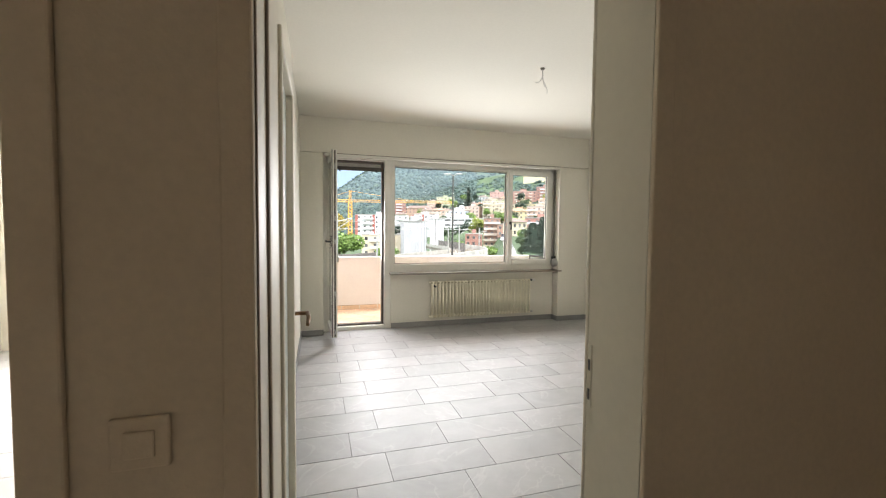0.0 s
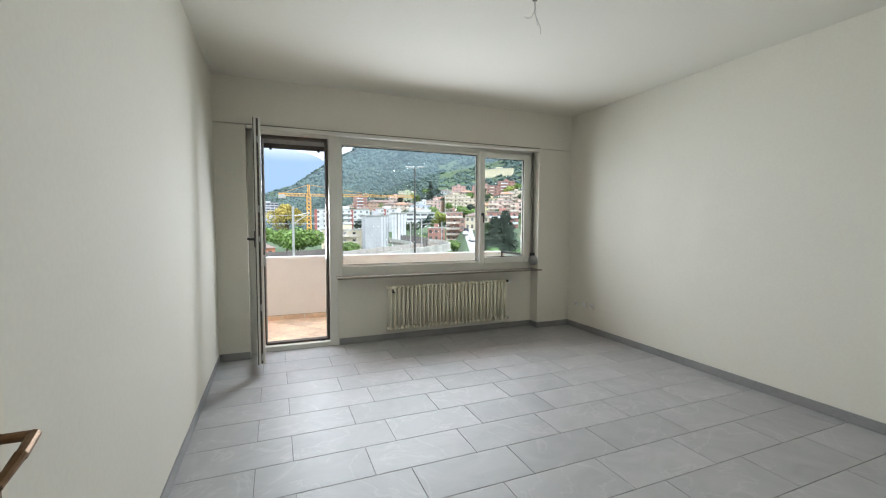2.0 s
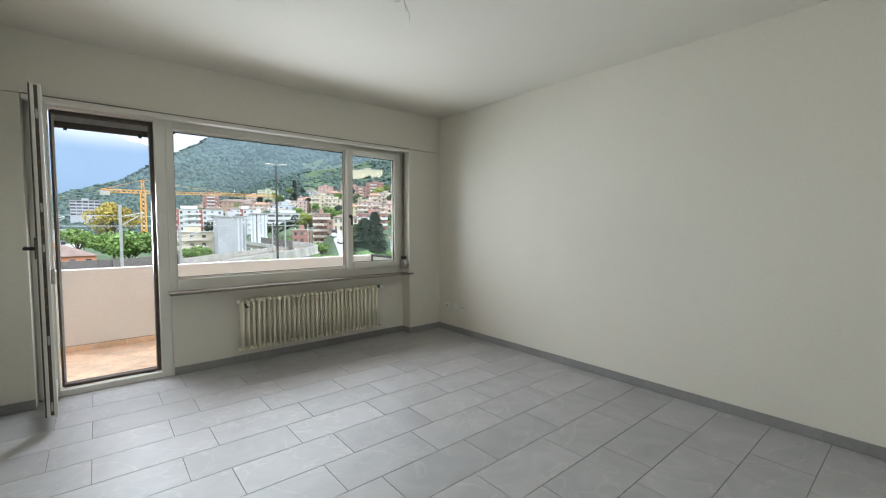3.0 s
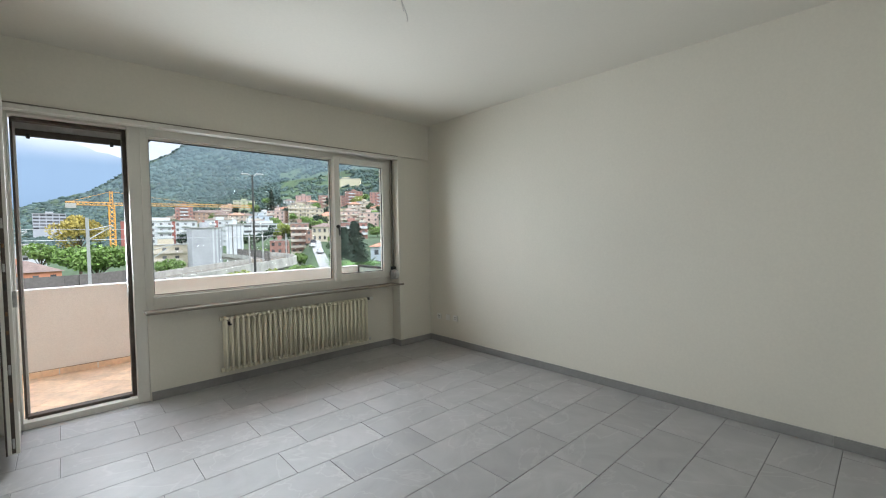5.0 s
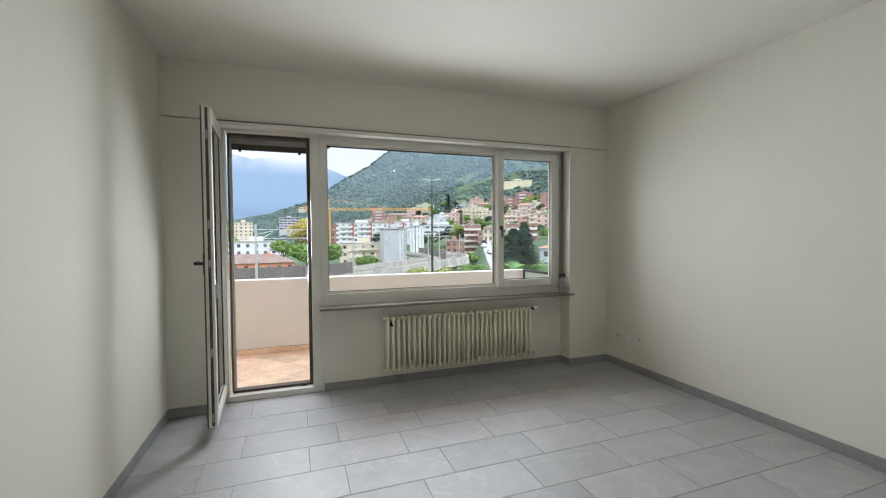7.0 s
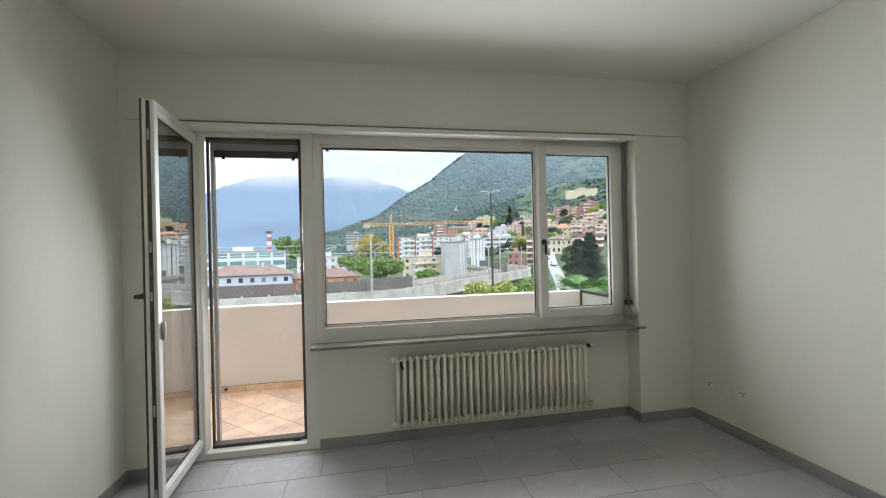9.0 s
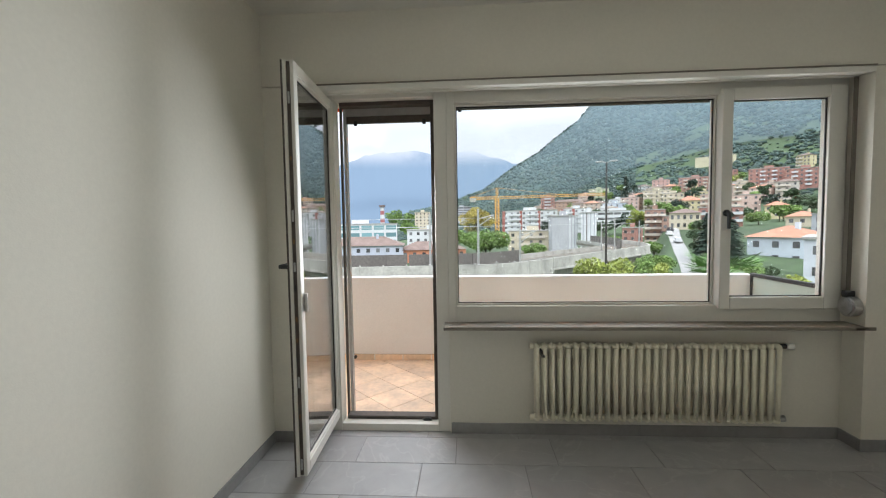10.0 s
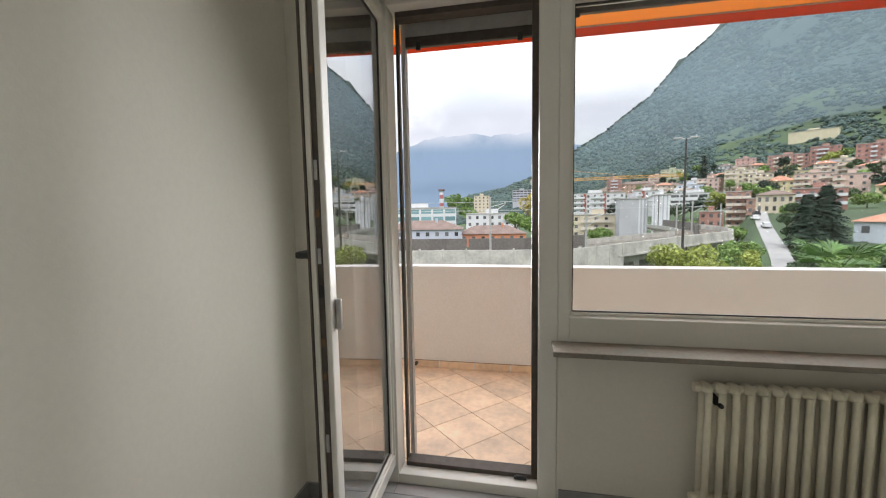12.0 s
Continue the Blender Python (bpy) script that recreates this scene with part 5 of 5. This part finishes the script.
def tree(name, label, a, r, height, crown_r, mat, seed, base=None, n=1500, leaf=0.35, flat=1.0, category="tree"):
    g = random.Random(seed)
    p = spot(a, r)
    z0 = p.z - 0.3 if base is None else base
    t_ = thing(name, label, category, pose(p.x, p.y, z0))
    top = max(height - bank_rise(a, r), height * 0.5)
    b = bmesh.new()
    tr = max(0.12, height * 0.022)
    rod(b, (0, 0, 0), (0.1, 0.05, top * 0.55), tr, 8, tr * 0.6)
    rod(b, (0.1, 0.05, top * 0.55), (0, 0, top * 0.9), tr * 0.6, 6, tr * 0.15)
    lobes = []
    for i in range(9):
        an, rr = i * 2.4 + g.uniform(-0.4, 0.4), crown_r * g.uniform(0.35, 0.72)
        zz = top * g.uniform(0.55, 0.86) if flat > 0.8 else top * g.uniform(0.72, 0.86)
        c = (math.cos(an) * rr, math.sin(an) * rr, zz)
        rod(b, (0.05, 0.03, top * 0.42), c, tr * 0.4, 5, tr * 0.1)
        lobes.append((c, crown_r * g.uniform(0.32, 0.52)))
    lobes.append(((0, 0, top * 0.8), crown_r * 0.55))
    part("trunk", b, M_BARK, t_)
    v_, f_ = leaf_cloud(n, leaf, lobes, seed)
    cr = new("crown", mesh_from("crown", v_, f_, mat))
    cr.parent = t_
    return t_


tree("umbrella_pine", "broad green pine crown beside the railway", 2.0, 119, 11.4, 7.6, M_LEAF, 1, n=4200, leaf=0.42, flat=0.5)
tree("tree", "round green tree in front of the yellow house", 8.6, 124, 8.4, 3.9, M_LEAF, 2, n=1800, leaf=0.35)
tree("tree", "tall tree turning yellow behind the railway", 0.8, 196, 22, 8.5, M_LEAF_O, 3, n=3000, leaf=0.5)
tree("tree", "green tree beside the white house", -2.2, 165, 13, 5, M_LEAF, 4, n=1800, leaf=0.4)
tree("tree", "yellowing tree in front of the office building", 21.2, 235, 15, 5.0, M_LEAF_Y, 5, n=1600, leaf=0.45)
tree("tree", "green tree below the grey slab", 17.0, 170, 9, 4, M_LEAF_Y, 6, n=1500, leaf=0.35)
tree("tree", "small green tree beside the slab", 18.6, 180, 8, 4, M_LEAF, 7, n=1500, leaf=0.35)
tree("tree", "dark tree beside the villa", 24.6, 270, 14, 5, M_LEAF, 8, n=1500, leaf=0.45)
tree("tree", "dark tree on the slope", 25.8, 285, 14, 6, M_NEEDLE, 9, n=1700, leaf=0.45)
tree("tree", "green tree behind the orange house", -8.6, 260, 15, 7, M_LEAF, 10, n=1700, leaf=0.5)
tree("tree", "dark tree near the lake", -10.6, 420, 30, 9, M_LEAF, 11, n=1500, leaf=0.8)
tree("tree", "green tree near the lake", -8.8, 430, 25, 10, M_LEAF, 12, n=1500, leaf=0.8)
tree("tree", "pale yellow tree on the slope", 30.7, 395, 14, 6, M_LEAF_Y, 13, n=1500, leaf=0.5)
tree("tree", "green tree beside the road", 28.2, 150, 9, 4, M_LEAF, 14, n=1500, leaf=0.35)
tree("tree", "small green tree beside the road", 23.3, 140, 8, 3.5, M_LEAF, 15, n=1500, leaf=0.32)
tree("tree", "green tree by the pink block", 33.5, 215, 10, 5, M_LEAF, 16, n=1500, leaf=0.4)
tree("tree", "green tree between houses on the slope", 36.2, 240, 12, 5, M_LEAF, 17, n=1500, leaf=0.4)
pick = random.Random(5)
for i in range(70):
    a = 9 + 33 * (i + pick.uniform(-0.4, 0.4)) / 69
    tree("tree", "dark green tree between the houses", a, pick.uniform(205, 470), pick.uniform(9, 15), pick.uniform(3.2, 5.6), pick.choice((M_LEAF_D, M_LEAF_D, M_LEAF, M_NEEDLE)), 100 + i, n=420, leaf=0.85)
# shrubs on the bank below the balcony
tree("shrub", "yellow-green climbing shrub below the viaduct", 16.4, 40, 11.3, 1.9, M_LEAF_Y, 21, n=2600, leaf=0.13, category="shrub")
tree("shrub", "yellow-green climbing shrub below the viaduct", 18.4, 40, 11.4, 2.4, M_LEAF_Y, 22, n=2800, leaf=0.13, category="shrub")
tree("shrub", "bright green shrub on the bank", 21.4, 44, 11.2, 2.4, M_LEAF, 23, n=2800, leaf=0.13, category="shrub")
tree("shrub", "bright green shrub on the bank", 24.2, 46, 10.4, 2.2, M_LEAF_Y, 24, n=2800, leaf=0.14, category="shrub")
tree("shrub", "bright green shrub beside the viaduct pier", 23.0, 75, 9.0, 3.0, M_LEAF, 25, n=2400, leaf=0.2, category="shrub")
tree("shrub", "bright green shrub on the bank", 20.2, 38, 10.9, 1.8, M_LEAF_Y, 26, n=2400, leaf=0.12, category="shrub")
tree("shrub", "dark green shrub beside the cedar", 32.5, 60, 9.0, 2.6, M_LEAF, 30, n=2600, leaf=0.16, category="shrub")
tree("shrub", "yellow-green shrub beside the palm", 36.4, 30, 11.6, 2.0, M_LEAF_Y, 27, n=2600, leaf=0.12, category="shrub")
tree("shrub", "green shrub beside the palm", 28.3, 34, 10.7, 1.9, M_LEAF, 28, n=2600, leaf=0.12, category="shrub")
for a, r, top in ((23.9, 70, 6.6), (24.3, 60, 6.8), (25.0, 54, 6.6), (25.6, 48, 7.4), (24.4, 84, 5.0), (29.5, 70, 5.6), (30.5, 64, 6.4), (31.8, 70, 6.0), (33.4, 62, 6.6), (34.6, 70, 5.4), (28.9, 88, 4.2), (27.9, 104, 4.4), (27.6, 122, 4.6), (28.0, 140, 4.8)):
    tree("shrub", "dense green bush on the bank beside the road", a, r, top + bank_rise(a, r), 2.1, M_LEAF if a < 26 else M_LEAF_D, int(a * 10), n=1500, leaf=0.2, category="shrub")
tree("shrub", "low hedge beside the wall", 9.5, 41, 9.2, 2.4, M_LEAF_Y, 29, n=2000, leaf=0.13, category="shrub")


def conifer(a, r, height, width, seed):
    g = np.random.default_rng(seed)
    p = spot(a, r)
    t_ = thing("cedar", "dark blue-green cedar with drooping branches", "tree", pose(p.x, p.y, p.z - 0.2))
    height -= bank_rise(a, r)
    b = bmesh.new()
    rod(b, (0, 0, 0), (0, 0, height), 0.3, 8, 0.03)
    part("trunk", b, M_BARK, t_)
    vs, fs = [], []
    for i in range(760):
        f_ = g.uniform(0.12, 1.0)
        z = height * f_
        length = width * (1 - f_) ** 0.8 * g.uniform(0.55, 1.1) + 0.3
        an = g.uniform(0, 6.283)
        dirn = np.array((math.cos(an), math.sin(an), 0))
        across = np.array((-dirn[1], dirn[0], 0))
        for k in range(12):
            s_ = length * (k + 1) / 12
            c = dirn * s_ + np.array((0, 0, z + 0.25 * math.sin(s_ * 1.2) - 0.09 * s_ * s_ / max(width, 1))) + across * g.normal(0, 0.18)
            sz = 0.5 * g.uniform(0.6, 1.3)
            up = np.array((0, 0, 1.0)) * sz * 0.35
            kx = len(vs)
            side = across * sz * 0.6 + dirn * g.normal(0, 0.2)
            vs += [c - side, c + dirn * sz * 0.7 - up, c + side, c - dirn * sz * 0.5 + up * 0.4]
            fs.append((kx, kx + 1, kx + 2, kx + 3))
    cr = new("crown", mesh_from("crown", np.array(vs), np.array(fs), M_NEEDLE))
    cr.parent = t_


conifer(29.2, 103, 15.2, 3.6, 31)
conifer(30.6, 106, 16.8, 4.8, 32)
conifer(19.9, 400, 26, 7, 33)

# fan palm below the balcony
p = spot(31.6, 21)
palm = thing("fan_palm", "fan palm with bright green spread leaves", "palm", pose(p.x, p.y, GROUND))
bm = bmesh.new()
rod(bm, (0, 0, 0), (0, 0, 10.9), 0.16, 10, 0.13)
part("trunk", bm, M_BARK, palm)
g = np.random.default_rng(44)
for i in range(26):
    an, tilt = i * 2.399, g.uniform(-0.25, 0.75)
    out = np.array((math.cos(an) * math.cos(tilt), math.sin(an) * math.cos(tilt), math.sin(tilt)))
    side = np.array((-math.sin(an), math.cos(an), 0.0))
    hub = np.array((0, 0, 10.9)) + out * g.uniform(0.7, 1.25)
    up = np.cross(out, side)
    vs, fs = [], []
    for k in range(17):
        th = -1.5 + 3.0 * k / 16
        dirn = out * math.cos(th) + side * math.sin(th)
        ln = 1.0 * (0.75 + 0.25 * math.cos(th)) * g.uniform(0.9, 1.08)
        wv = (side * math.cos(th) - out * math.sin(th)) * 0.04
        kx = len(vs)
        mid, tip = hub + dirn * ln * 0.6, hub + dirn * ln - np.array((0, 0, 0.10 * g.uniform(0.5, 1.6)))
        vs += [hub, mid - wv, tip, mid + wv + up * 0.006]
        fs.append((kx, kx + 1, kx + 2, kx + 3))
    lf = new("leaf", mesh_from("leaf", np.array(vs), np.array(fs), M_PALM))
    lf.parent = palm
    bm = bmesh.new()
    rod(bm, (0, 0, 10.8), tuple(hub), 0.014, 5)
    part("stalk", bm, M_PALM, lf)

# road up the valley
bm = bmesh.new()
rows = []
for i in range(24):
    r = 62 + 5 * i
    a = float(np.interp(r, (62, 90, 115, 140, 177), (28.6, 27.4, 26.3, 25.6, 25.3)))
    wdt = 1.6
    c0, c1 = spot(a - math.degrees(wdt / r), r), spot(a + math.degrees(wdt / r), r)
    rows.append((bm.verts.new((c0.x, c0.y, c0.z + 0.25)), bm.verts.new((c1.x, c1.y, c1.z + 0.25))))
for (a0, a1), (b0, b1) in zip(rows, rows[1:]):
    bm.faces.new((a0, a1, b1, b0))
bmesh.ops.recalc_face_normals(bm, faces=bm.faces[:])
structure("road", bm, M_ASPHALT, "pale asphalt road leading up the valley", "road")


def car(a, r, mat, label):
    p = spot(a, r)
    c = thing("car", label, "car", pose(p.x, p.y, p.z + 0.25, 0, 0, -a + 8), group="parked cars")
    b = bmesh.new()
    block(b, -0.85, -2.1, 0.3, 0.85, 2.1, 0.85, 0.12)
    block(b, -0.72, -1.2, 0.85, 0.72, 1.4, 1.42, 0.16)
    part("body", b, mat, c)
    b = bmesh.new()
    block(b, -0.74, -1.1, 0.93, 0.74, 1.28, 1.3, 0.05)
    part("window", b, M_BLACK, c)
    for x in (-0.8, 0.8):
        for y in (-1.35, 1.35):
            b = bmesh.new()
            rod(b, (x - 0.1, y, 0.32), (x + 0.1, y, 0.32), 0.32, 14)
            part("wheel", b, M_BLACK, c)


car(24.9, 150, paint(0.6, 0.6, 0.6), "silver car parked beside the road")
car(25.0, 163, paint(0.05, 0.05, 0.06), "dark car parked beside the road")
car(25.9, 132, paint(0.55, 0.55, 0.56), "white car parked beside the road")
